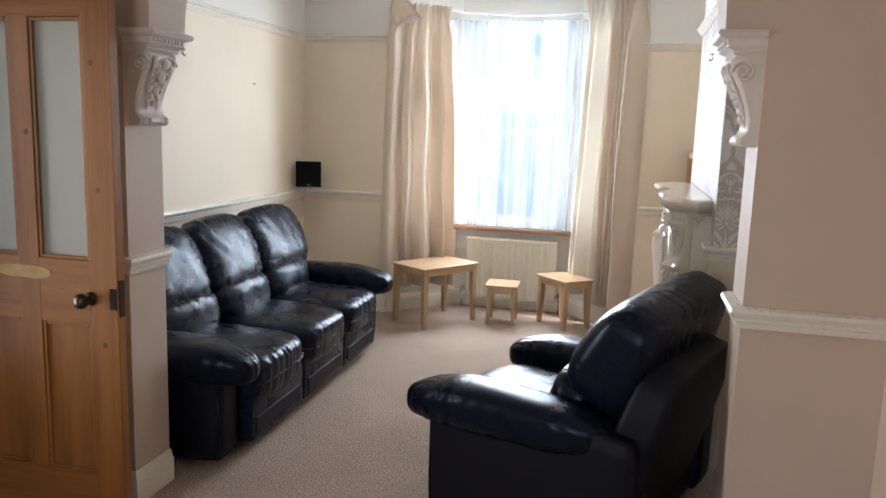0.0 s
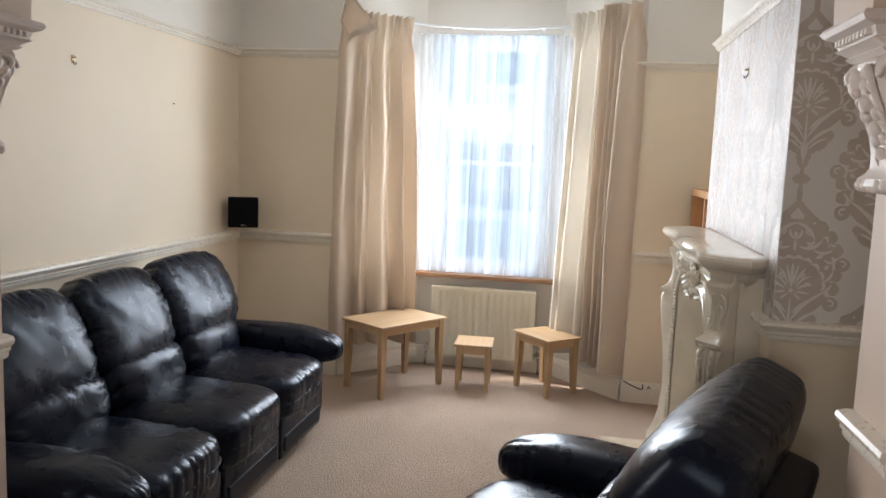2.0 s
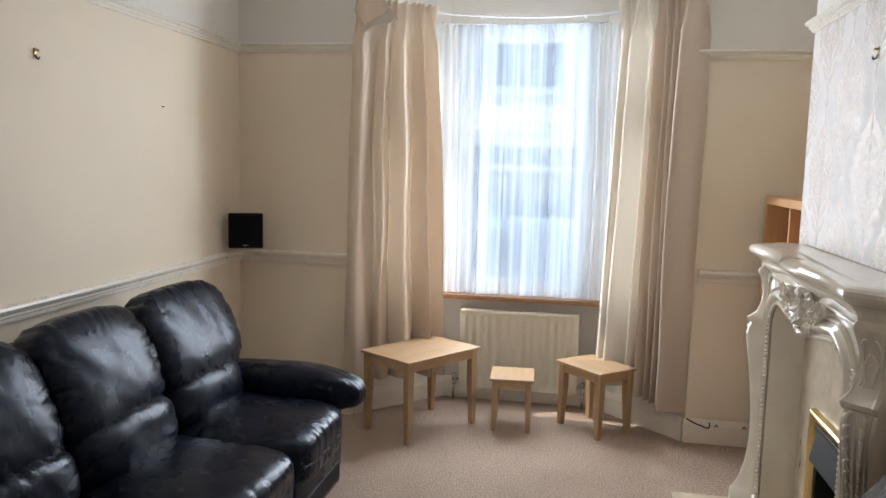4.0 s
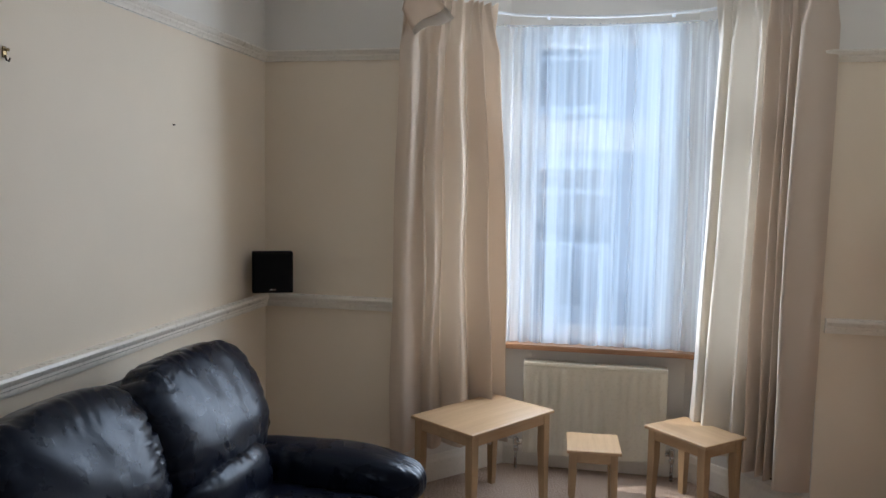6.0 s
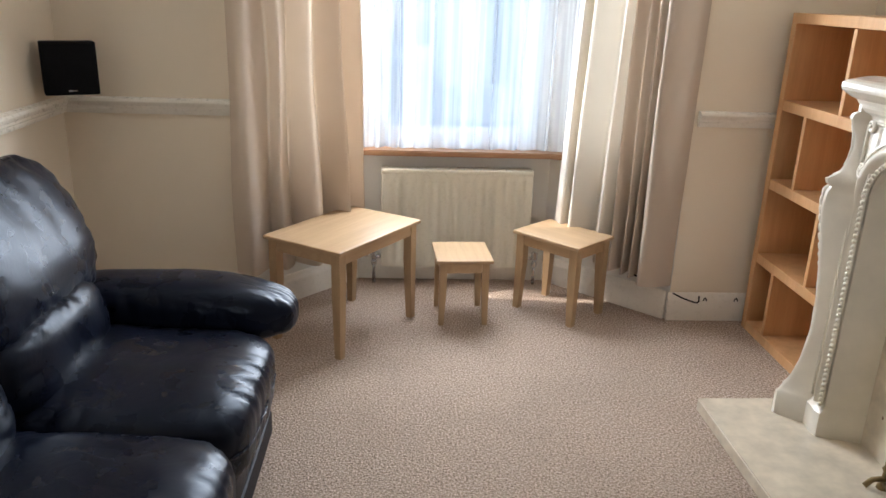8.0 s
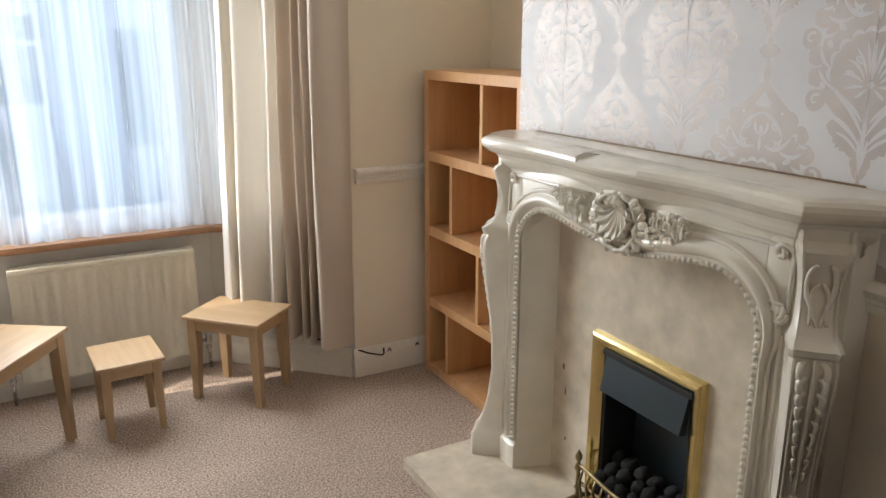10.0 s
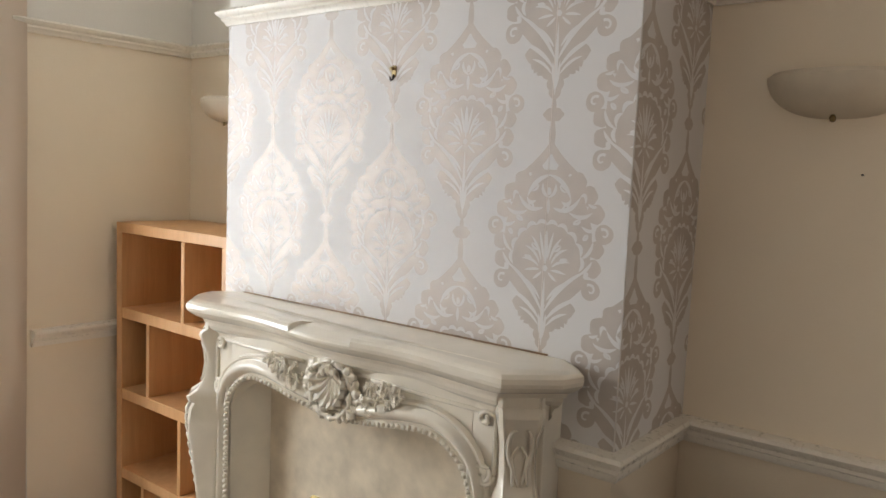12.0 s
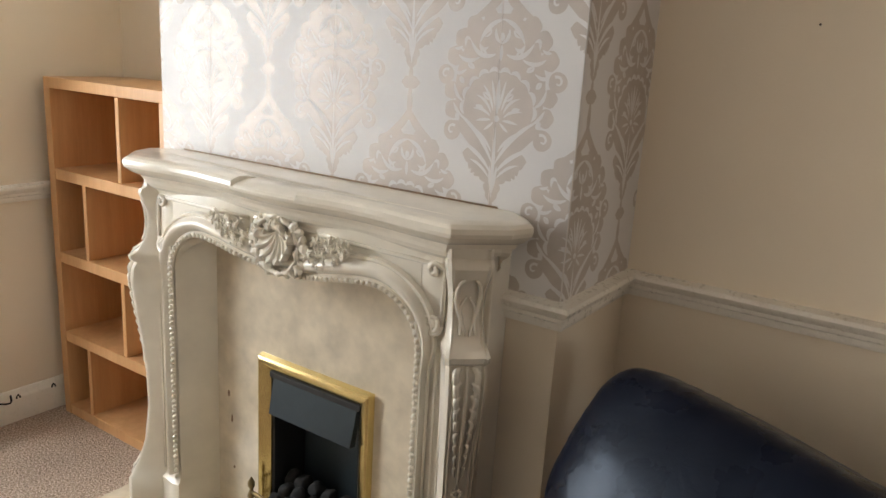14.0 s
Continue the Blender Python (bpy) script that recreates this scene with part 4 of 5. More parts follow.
lamp_plaster = plain("cream_plaster_lamp", (0.66, 0.58, 0.46), 0.6, 0.08, 8, 90, 0.2)
wall_lamp(4.115)
wall_lamp(6.50)
tagged(part("loose_cable", tube([(0.985, 6.80, 0.150), (1.03, 6.795, 0.128), (1.09, 6.79, 0.108), (1.106, 6.79, 0.106), (1.112, 6.79, 0.114), (1.110, 6.79, 0.140)], 0.0038, 8), black_plastic, smooth=True), "stiff black cable end sticking out over the skirting", "cable")
tagged(part("hanging_cable", tube([(0.80, 6.905, 0.232), (0.805, 6.90, 0.212), (0.825, 6.89, 0.202), (0.85, 6.885, 0.208), (0.862, 6.885, 0.225)], 0.004, 8), black_plastic, smooth=True), "black cable hanging below the curtain", "cable")
for x in (1.154, 1.307):
    clip = thing("cable_clip", pose(x, 6.818, 0.108), "small black cable clip on the skirting top", "cable clip", "cable clips")
    part("saddle", tube([(-0.008, 0, -0.004), (-0.006, 0, 0.006), (0, 0, 0.009), (0.006, 0, 0.006), (0.008, 0, -0.004)], 0.003, 6), black_plastic, clip, smooth=True)
    part("pin", lathe([(0, 0), (0.003, 0), (0.003, 0.006), (0, 0.007)], 8, m=pose(0, 0, 0.008)), dark_iron, clip)
tagged(part("catch_plate", box(BAYL[0] - 0.002, BAYL[0] + 0.006, FW + 0.008, FW + 0.03, 1.11, 1.17, 0.002), upvc), "small white catch on the bay corner", "catch")


# ---------------------------------------------------------------- fireplace
def outline(w):
    """How far the shelf stands out from the wall at a distance w from its middle."""
    a = abs(w)
    if a < 0.615:
        return 0.216 + 0.012 * math.cos(a / 0.615 * 2 * math.pi)
    return 0.228 - (a - 0.615) / 0.105 * 0.105


OPEN = 0.485


def opening_line():
    """The edge of the fireplace opening, from the foot of one jamb over the waved head to the other foot: (across, up)."""
    side = [(OPEN, 0.17 + 0.73 * k / 36) for k in range(36)]
    for k in range(15):
        q = math.cos(math.pi / 2 * k / 14)
        w = 0.335 + 0.15 * q
        side.append((w, head_line(w) - 0.135 * (1 - math.sqrt(max(1 - q * q, 0)))))
    side += [(0.335 * (1 - k / 24), head_line(0.335 * (1 - k / 24))) for k in range(1, 25)]
    return [(-w, z) for w, z in side] + [(w, z) for w, z in side[-2::-1]]


def head_line(w):
    return 0.992 + 0.046 * (1 - math.cos(math.pi * min(abs(w) / 0.36, 1))) / 2


def beside(line, k, off):
    """The point of a line moved outwards, away from the opening."""
    (x0, z0), (x1, z1) = line[max(k - 1, 0)], line[min(k + 1, len(line) - 1)]
    n = Vector((-(z1 - z0), x1 - x0)).normalized()
    return line[k][0] + n.x * off, line[k][1] + n.y * off


stain = plain("brown_scorch", (0.22, 0.13, 0.07), 0.5, 0.3, 30, 90, 0.1)


def fireplace():
    root = thing("fireplace_surround", pose(BX, FC + 0.012, 0, 0, 0, 180), "cream cast marble fireplace surround with carved shell and flowers", "fireplace")
    ws = [-0.715, -0.69, -0.665, -0.64, -0.616] + [-0.614 + 0.489 * k / 16 for k in range(0, 17)] + [-0.12, -0.09, -0.06, -0.03]
    ws = ws + [0.0] + [-w for w in reversed(ws)]

    def shelf_ring(z, d, cut=0.0, drop=0.0):
        """One level of the shelf's edge; in the middle block it is cut back and dropped."""
        ring = []
        for w in ws:
            mid_block = abs(w) < 0.1215
            ring.append((outline(w) + d - (cut if mid_block else 0), w * (1 + d / 0.7), z - (drop if mid_block else 0)))
        return ring + [(0.07, 0.735 + d, z), (0.03, 0.70 + d, z), (0.0, 0.665 + d, z), (0.0, -0.665 - d, z), (0.03, -0.70 - d, z), (0.07, -0.735 - d, z)]

    rings = [shelf_ring(z, d, c, e) for z, d, c, e in ((1.192, -0.040, 0, 0), (1.204, -0.034, 0, 0), (1.212, -0.018, 0, 0), (1.222, -0.006, 0, 0), (1.230, 0.002, 0, 0), (1.240, 0.005, 0.002, 0.003), (1.252, 0.004, 0.006, 0.008), (1.260, -0.004, 0.012, 0.010), (1.265, -0.022, 0.018, 0.009), (1.2652, -0.030, 0.030, 0.0085), (1.2653, -0.040, 0.040, 0.0085))]
    corn = [shelf_ring(z, d) for z, d in ((1.128, -0.082), (1.138, -0.074), (1.146, -0.076), (1.158, -0.070), (1.168, -0.056), (1.180, -0.048), (1.1935, -0.046))]
    part("cornice", loft(corn), marble, root, smooth=16)
    part("wall_joint", box(0.0, 0.004, -0.62, 0.60, 1.2645, 1.270), stain, root, "dark open joint along the wall")
    part("mantel_shelf", loft(rings), marble, root, smooth=20)
    # frieze over the waved opening
    line = opening_line()
    first = next(k for k, (w, z) in enumerate(line) if z > 0.9)
    cols = line[first:len(line) - first]
    face = lambda w: 0.150 - 0.02 * max(1 - abs(w) / 0.2, 0)
    rings = [[(face(w), w, 1.192), (face(w), w, z + 0.002), (0.03, w, z + 0.002), (0.03, w, 1.192)] for w, z in cols]
    part("frieze", loft(rings), marble, root, smooth="auto")
    # broad rolled moulding that follows the opening, slim on the jambs
    roll = ((0.0, 0.0), (0.001, 0.006), (0.016, 0.006), (0.019, 0.001), (0.023, 0.001), (0.027, 0.010), (0.036, 0.021), (0.047, 0.025), (0.057, 0.020), (0.064, 0.008), (0.068, 0.006), (0.072, 0.011), (0.079, 0.011), (0.083, -0.004))
    rings = []
    for k, (w, z) in enumerate(line):
        wide = 0.40 + 0.60 * min(max((z - 0.86) / 0.13, 0), 1)
        ring = []
        for off, up in roll:
            u, v = beside(line, k, off if off < 0.02 else 0.02 + (off - 0.02) * wide)
            ring.append((face(w) + 0.006 + up * (0.55 + 0.45 * wide), u, v))
        rings.append(ring)
    part("opening_moulding", loft(rings, closed=False), marble, root, smooth=50)

    def carve(pts, r, owner, name):
        """A carved strand, tapering towards both of its ends."""
        n = len(pts) - 1
        return part(name, tube(pts, [r * (0.45 + 0.55 * max(math.sin(math.pi * k / n), 0) ** 0.6) for k in range(n + 1)], 8), marble, owner, smooth=True)

    for s in (-1, 1):
        rings = []
        for z, g in ((0.05, 0.018), (0.14, 0.018), (0.15, 0.006), (0.165, 0.0), (0.9, 0.0), (1.192, 0.0)):
            rings.append([(0.0, s * 0.425, z), (0.030, s * 0.428, z), (0.148 + g, s * (0.484 - g * 0.4), z), (0.154 + g, s * 0.50, z), (0.150 + g, s * 0.535, z), (0.146 + g, s * 0.585, z), (0.0, s * 0.59, z)])
        part("jamb", loft(rings), marble, root, smooth="auto")
        for w in (0.545, 0.568):
            part("jamb_moulding", tube([(0.150, s * w, 0.17), (0.150, s * w, 0.93)], 0.0045, 8), marble, root, smooth=True)
        part("side_return", box(0.0, 0.085, min(s * 0.585, s * 0.65), max(s * 0.585, s * 0.65), 0.05, 1.19, 0.004), marble, root)
        # raised frame of the frieze panel, with leaf scrolls at its corners
        part("panel_moulding", tube([(0.152, s * 0.556, 0.99), (0.152, s * 0.556, 1.125), (0.152, s * 0.545, 1.137), (0.152, s * 0.30, 1.137), (0.148, s * 0.14, 1.137)], 0.006, 8), marble, root, smooth=True)
        for cw, cz, turn, big in ((0.548, 1.128, 1, 1.0), (0.552, 0.985, -1, 1.25)):
            for q, (a0, length) in enumerate(((0.2, 0.045), (1.5, 0.04), (2.9, 0.03), (4.4, 0.03))):
                pts = []
                for k in range(14):
                    t = k / 13
                    r = length * big * (1 - 0.75 * t)
                    a = a0 + 3.6 * t * turn
                    pts.append((0.156 + 0.004 * math.sin(math.pi * t), s * (cw - 0.020 + 0.5 * r * math.cos(a)), cz - 0.004 + 0.5 * r * math.sin(a)))
                carve(pts, 0.0062 * big, root, "corner_scroll")
        pts = [(0.160, s * (0.548 - 0.060 * math.sin(0.16 * k)), 1.005 - 0.0085 * k + 0.055 * math.sin(0.16 * k)) for k in range(16)]
        carve(pts, 0.008, root, "corner_scroll")
        pts = [(0.158, s * (0.525 + 0.004 * math.sin(k * 0.7)), 0.965 - 0.009 * k) for k in range(12)]
        carve(pts, 0.006, root, "husk_drop")
        # S-curved console leg set on the slant
        d = Vector((0.74, s * 0.67, 0))
        e = Vector((-d.y, d.x, 0)) * s
        o = Vector((0.060, s * 0.545, 0))
        prof = ((0.05, 0.205, 0.055), (0.14, 0.205, 0.055), (0.15, 0.195, 0.05), (0.165, 0.188, 0.046), (0.20, 0.17, 0.042), (0.28, 0.148, 0.040), (0.40, 0.132, 0.040), (0.52, 0.134, 0.042), (0.64, 0.146, 0.044),
                (0.76, 0.162, 0.047), (0.85, 0.172, 0.050), (0.895, 0.168, 0.052), (0.915, 0.158, 0.050), (0.925, 0.172, 0.054), (0.940, 0.176, 0.055), (0.950, 0.160, 0.052), (0.965, 0.140, 0.046), (1.00, 0.122, 0.043), (1.05, 0.112, 0.043), (1.09, 0.116, 0.046), (1.12, 0.128, 0.052), (1.145, 0.138, 0.056), (1.156, 0.134, 0.056), (1.166, 0.118, 0.056), (1.192, 0.118, 0.056))
        rings = []
        for z, r, hw in prof:
            c, up = o + d * r, Vector((0, 0, z))
            rings.append([tuple(q + up) for q in (o - e * hw, c - e * hw - d * 0.010, c - e * hw * 0.84, c - e * hw * 0.72 - d * 0.006, c - d * 0.003, c + e * hw * 0.72 - d * 0.006, c + e * hw * 0.84, c + e * hw - d * 0.010, o + e * hw)])
        leg = part("console_leg", loft(rings), marble, root, smooth="auto")

        def on_leg(across, z, out=0.0):
            for (z0, r0, h0), (z1, r1, h1) in zip(prof, prof[1:]):
                if z <= z1:
                    f = (z - z0) / (z1 - z0)
                    return o + d * (r0 + (r1 - r0) * f + out) + e * across + Vector((0, 0, z))
            return o + d * (prof[-1][1] + out) + e * across + Vector((0, 0, z))

        # cartouche of two C-scrolls over the ledge
        for q in (-1, 1):
            pts = []
            for k in range(34):
                t = k / 33
                a = 2.4 - 6.6 * t
                r = 0.020 * (1 - 0.55 * abs(t - 0.15))
                pts.append(on_leg(q * (0.020 + 0.55 * r * math.cos(a) * (1 - 0.4 * t)), 1.100 - 0.115 * t ** 1.3 + r * math.sin(a) * (1 - t) * 1.2, 0.004))
            carve(pts, 0.0062, leg, "cartouche_scroll")
            pts = [on_leg(q * (0.004 + 0.022 * math.sin(math.pi * k / 15) * (1 - k / 22)), 1.075 - 0.0062 * k, 0.003) for k in range(16)]
            carve(pts, 0.005, leg, "cartouche_leaf")
            pts = [on_leg(q * 0.033 * (1 - 0.012 * k), 0.90 - 0.021 * k, 0.0) for k in range(30)]
            carve(pts, 0.0035, leg, "edge_bead")
        # acanthus hanging from the ledge, leaf over leaf along a stem
        carve([on_leg(0, 0.915 - 0.016 * k, 0.003) for k in range(22)], 0.006, leg, "leaf_stem")
        for k in range(9):
            for q in (-1, 1):
                z0, grow = 0.912 - 0.034 * k, 1 - 0.065 * k
                pts = [on_leg(q * 0.028 * grow * math.sin(0.5 + 1.9 * j / 9), z0 - 0.052 * grow * j / 9 + 0.012 * math.sin(math.pi * j / 9), 0.001 + 0.005 * math.sin(math.pi * j / 9)) for j in range(10)]
                carve(pts, 0.0085 * grow, leg, "acanthus_leaf")
        for k in range(6):
            a = k * math.pi / 3
            c = on_leg(0.010 * math.cos(a), 0.563 + 0.010 * math.sin(a), 0.003)
            part("pendant_petal", lathe([(0, -0.006), (0.006, -0.003), (0.006, 0.003), (0, 0.006)], 8, m=Matrix.Translation(c)), marble, leg, smooth=True)
        # spray of small flowers
        rnd = random.Random(7 + s)
        spray = bmesh.new()
        for k in range(80):
            a, r = rnd.random() * 2 * math.pi, math.sqrt(rnd.random())
            lean = r * math.cos(a)
            w = s * (0.200 + 0.082 * lean)
            z = 1.092 + 0.042 * r * math.sin(a) * (1 - 0.3 * lean) + 0.02 * lean
            q = 0.0065 + 0.005 * rnd.random()
            mm = Matrix.Translation((0.164 + 0.024 * rnd.random(), w, z + 0.014)) @ pose(0, 0, 0, rnd.random() * 60, 90 + rnd.random() * 40 - 20, 0)
            if k % 3:
                for p in range(5):
                    lathe([(0, -0.002), (q * 0.42, 0.0), (q * 0.3, 0.004), (0, 0.0045)], 6, bm=spray, m=mm @ Matrix.Translation((q * 0.55 * math.cos(p * 1.257), q * 0.55 * math.sin(p * 1.257), 0)))
                lathe([(0, 0), (q * 0.25, 0.003), (0, 0.007)], 6, bm=spray, m=mm)
            else:
                lathe([(0, -0.003), (q * 0.3, -0.001), (q * 0.5, 0.003), (0, 0.005)], 5, bm=spray, m=mm @ Matrix.Diagonal((2.0, 0.8, 1, 1)))
        part("flower_spray", spray, marble, root, smooth="auto")
    # swirled scallop shell in an oval rope, with a ruffled crest
    shell = bmesh.new()
    rows = []
    for k in range(97):
        f = k / 96
        a = radians(-95 + 190 * f)
        rib = math.cos(f * 2 * math.pi * 9)
        row = []
        for t in (0.06, 0.2, 0.4, 0.6, 0.78, 0.9, 1.0, 1.05):
            r = 0.078 * t * (1 + 0.05 * rib * t) * (1 + 0.18 * math.cos(a))
            bend = a + 0.45 * (1 - t)
            out = 0.172 + 0.014 * t * t + 0.0055 * rib * min(t * 1.2, 1) + (0.006 if 0.95 < t < 1.02 else 0) - (0.022 if t > 1.02 else 0)
            row.append((out, r * math.sin(bend) * 0.80, 1.130 - r * math.cos(bend)))
        rows.append(row)
    loft(rows, closed=False, bm=shell)
    part("shell", shell, marble, root, smooth=True)
    oval = [(0.172 + 0.004 * math.sin(k * 1.3), 0.082 * math.sin(k * math.pi / 24) * (1 + 0.03 * math.sin(k * 2.1)), 1.086 - 0.082 * math.cos(k * math.pi / 24)) for k in range(49)]
    part("shell_rope", tube(oval, [0.0075 + 0.002 * math.sin(k * 1.9) for k in range(49)], 8), marble, root, smooth=True)
    oval = [(0.164, 0.102 * math.sin(k * math.pi / 24), 1.083 - 0.092 * math.cos(k * math.pi / 24)) for k in range(5, 44)]
    part("shell_rope", tube(oval, [0.006 + 0.0025 * math.sin(k * 1.2) for k in range(5, 44)], 8), marble, root, smooth=True)
    rnd = random.Random(12)
    for k in range(22):
        a = radians(-160 + 320 * k / 21)
        b = puff(0.022, 0.016 + 0.012 * rnd.random(), 0.03 + 0.012 * rnd.random(), 2.0, 8, folds=0.007, freq=(90, 90, 90), seed=k * 1.7)
        bmesh.ops.transform(b, matrix=pose(0.166, 0.100 * math.sin(a), 1.084 + 0.080 * math.cos(a), -math.degrees(a) + rnd.uniform(-50, 50)), verts=b.verts)
        part("carved_leaf", b, marble, root, smooth=True)
    for k in range(9):
        w = -0.036 + 0.009 * k
        b = puff(0.026, 0.013, 0.034, 2.0, 8, folds=0.005, freq=(90, 90, 90), seed=40 + k)
        bmesh.ops.transform(b, matrix=pose(0.178, w, 1.142 - 14 * w * w + 0.006 * (k % 2), w * 900), verts=b.verts)
        part("crest_ruffle", b, marble, root, smooth=True)
    # string of beads round the opening
    beads = bmesh.new()
    spots, left = [], 0.0
    for k in range(1, len(line)):
        (x0, z0), (x1, z1) = line[k - 1], line[k]
        step = math.hypot(x1 - x0, z1 - z0)
        while left < step:
            u, v = beside(line, k, 0.0085)
            f = left / step
            spots.append((face(x0) + 0.013, u + (x0 - x1) * (1 - f), v + (z0 - z1) * (1 - f)))
            left += 0.0185
        left -= step
    for p in spots:
        lathe([(0, -0.0078), (0.0052, -0.0058), (0.0078, 0), (0.0052, 0.0058), (0, 0.0078)], 8, bm=beads, m=Matrix.Translation(p))
    tagged(part("beading", beads, marble, root, smooth=True), kind="stuff")
    # back panel round the fire
    bp = bmesh.new()
    for a, b, c, e in ((-0.43, -0.205, 0.05, 1.06), (0.205, 0.43, 0.05, 1.06), (-0.205, 0.205, 0.63, 1.06)):
        add_box(bp, 0.002, 0.03, a, b, c, e)
    bmesh.ops.remove_doubles(bp, verts=bp.verts, dist=0.0005)
    part("back_panel", bp, slab_marble, root, "mottled cream marble slab")
    for k, (y, z, a, b) in enumerate(((-0.375, 0.47, 0.012, 0.024), (-0.36, 0.38, 0.006, 0.03), (-0.35, 0.20, 0.01, 0.014))):
        d = puff(0.0016, a, b, 2.2, 6, folds=0.003, freq=(80, 80, 80), seed=k)
        bmesh.ops.transform(d, matrix=Matrix.Translation((0.0305, y, z)), verts=d.verts)
        part("scorch_mark", d, stain, root, "small brown scorch mark")
    return root


fireplace()
hearth = bmesh.new()
prism(hearth, [(0.815, FC - 0.705), (BX - 0.002, FC - 0.705), (BX - 0.002, FC + 0.755), (0.815, FC + 0.755)], 0.0, 0.052)
bmesh.ops.bevel(hearth, geom=hearth.edges[:], offset=0.005, segments=2, affect="EDGES")
tagged(part("hearth_slab", hearth, slab_marble), "polished cream marble hearth slab on the carpet", "hearth")


def gas_fire():
    root = thing("gas_fire", pose(BX, FC - 0.012, 0.052, 0, 0, 180), "black gas coal fire in a polished brass frame", "gas fire")
    w, h = 0.235, 0.615
    prof = [(0.03, 0.0), (0.052, 0.004), (0.056, 0.012), (0.05, 0.03), (0.036, 0.048), (0.03, 0.048)]
    for name, a, b in (("brass_side", (-w, 0), (-w, h)), ("brass_side", (w, 0), (w, h)), ("brass_top", (-w, h), (w, h))):
        rings = []
        for k in (0, 1):
            y, z = (a, b)[k]
            if name == "brass_side":
                sgn = -1 if y < 0 else 1
                rings.append([(o, y - sgn * i, z - (i if k else 0)) for o, i in prof])
            else:
                sgn = -1 if y < 0 else 1
                rings.append([(o, y - sgn * i, z - i) for o, i in prof])
        part(name, loft(rings), brass, root, smooth="auto")
    inner = w - 0.048
    fb = bmesh.new()
    add_box(fb, -0.19, -0.18, -inner, inner, 0, h - 0.048)
    add_box(fb, -0.18, 0.03, -inner - 0.004, -inner + 0.01, 0, h - 0.048)
    add_box(fb, -0.18, 0.03, inner - 0.01, inner + 0.004, 0, h - 0.048)
    add_box(fb, -0.18, 0.03, -inner, inner, h - 0.058, h - 0.048)
    add_box(fb, -0.18, 0.05, -inner, inner, 0.0, 0.02)
    part("firebox", fb, black_metal, root)
    part("trim", box(0.028, 0.042, -inner - 0.002, inner + 0.002, h - 0.07, h - 0.05, 0.002), black_metal, root)
    hood = loft([[(0.036, -inner + 0.012, h - 0.066), (0.036, inner - 0.012, h - 0.066), (0.02, inner - 0.012, h - 0.066), (0.02, -inner + 0.012, h - 0.066)],
                 [(0.062, -inner + 0.016, h - 0.185), (0.062, inner - 0.016, h - 0.185), (0.035, inner - 0.016, h - 0.19), (0.035, -inner + 0.016, h - 0.19)]])
    part("hood", hood, hood_metal, root, "slate grey sloping hood")
    part("fire_back", box(-0.12, -0.11, -inner + 0.01, inner - 0.01, 0.02, h - 0.12), hood_metal, root, "sooty grey ceramic fire back")
    rnd = random.Random(4)
    for row, (o, z, n) in enumerate(((0.045, 0.115, 7), (0.01, 0.14, 6), (-0.03, 0.165, 6), (0.06, 0.075, 6))):
        for k in range(n):
            y = -inner + 0.03 + (2 * inner - 0.06) * (k + 0.25 * (row % 2)) / (n - 0.6) + rnd.uniform(-0.006, 0.006)
            b = puff(rnd.uniform(0.045, 0.058), rnd.uniform(0.045, 0.058), rnd.uniform(0.038, 0.048), 2.6, 6, folds=0.012, freq=(30, 30, 30), seed=row * 10 + k)
            bmesh.ops.transform(b, matrix=pose(o, min(y, inner - 0.03), z, rnd.uniform(0, 90), rnd.uniform(0, 90), 0), verts=b.verts)
            part("coal", b, coal_mat, root, smooth="auto")
    part("coal_bed", box(-0.11, 0.06, -inner + 0.012, inner - 0.012, 0.02, 0.075, 0.01), black_metal, root)
    # brass fret
    fr = 0.105
    for z, r in ((0.02, 0.008), (0.095, 0.006), (0.15, 0.006)):
        pts = [(fr + 0.008 * math.cos(y / 0.2 * math.pi / 2), y, z - (0.006 * math.cos(y / 0.2 * math.pi) if z > 0.14 else 0)) for y in [-0.2 + 0.4 * k / 20 for k in range(21)]]
        part("fret_rail", tube(pts, r, 8), old_brass, root, smooth=True)
    for k in range(11):
        y = -0.18 + 0.036 * k
        o = fr + 0.008 * math.cos(y / 0.2 * math.pi / 2)
        part("fret_bar", tube([(o, y, 0.02), (o + 0.01, y + 0.008, 0.06), (o + 0.008, y - 0.006, 0.10), (o, y, 0.145 - 0.006 * math.cos(y / 0.2 * math.pi))], 0.005, 6), old_brass, root, smooth=True)
    for s in (-1, 1):
        part("fret_post", lathe([(0, 0), (0.018, 0), (0.016, 0.012), (0.008, 0.02), (0.007, 0.06), (0.013, 0.07), (0.007, 0.08), (0.007, 0.13), (0.014, 0.142), (0.009, 0.155), (0.005, 0.165), (0.012, 0.178), (0.012, 0.19), (0.004, 0.205), (0, 0.212)], 12, m=pose(fr, s * 0.205, 0)), old_brass, root, smooth=True)
        part("fret_foot", tube([(fr + 0.055, s * 0.21, 0.006), (fr + 0.035, s * 0.208, 0.03), (fr, s * 0.205, 0.035), (0.05, s * 0.2, 0.03)], 0.009, 8), old_brass, root, smooth=True)


gas_fire()


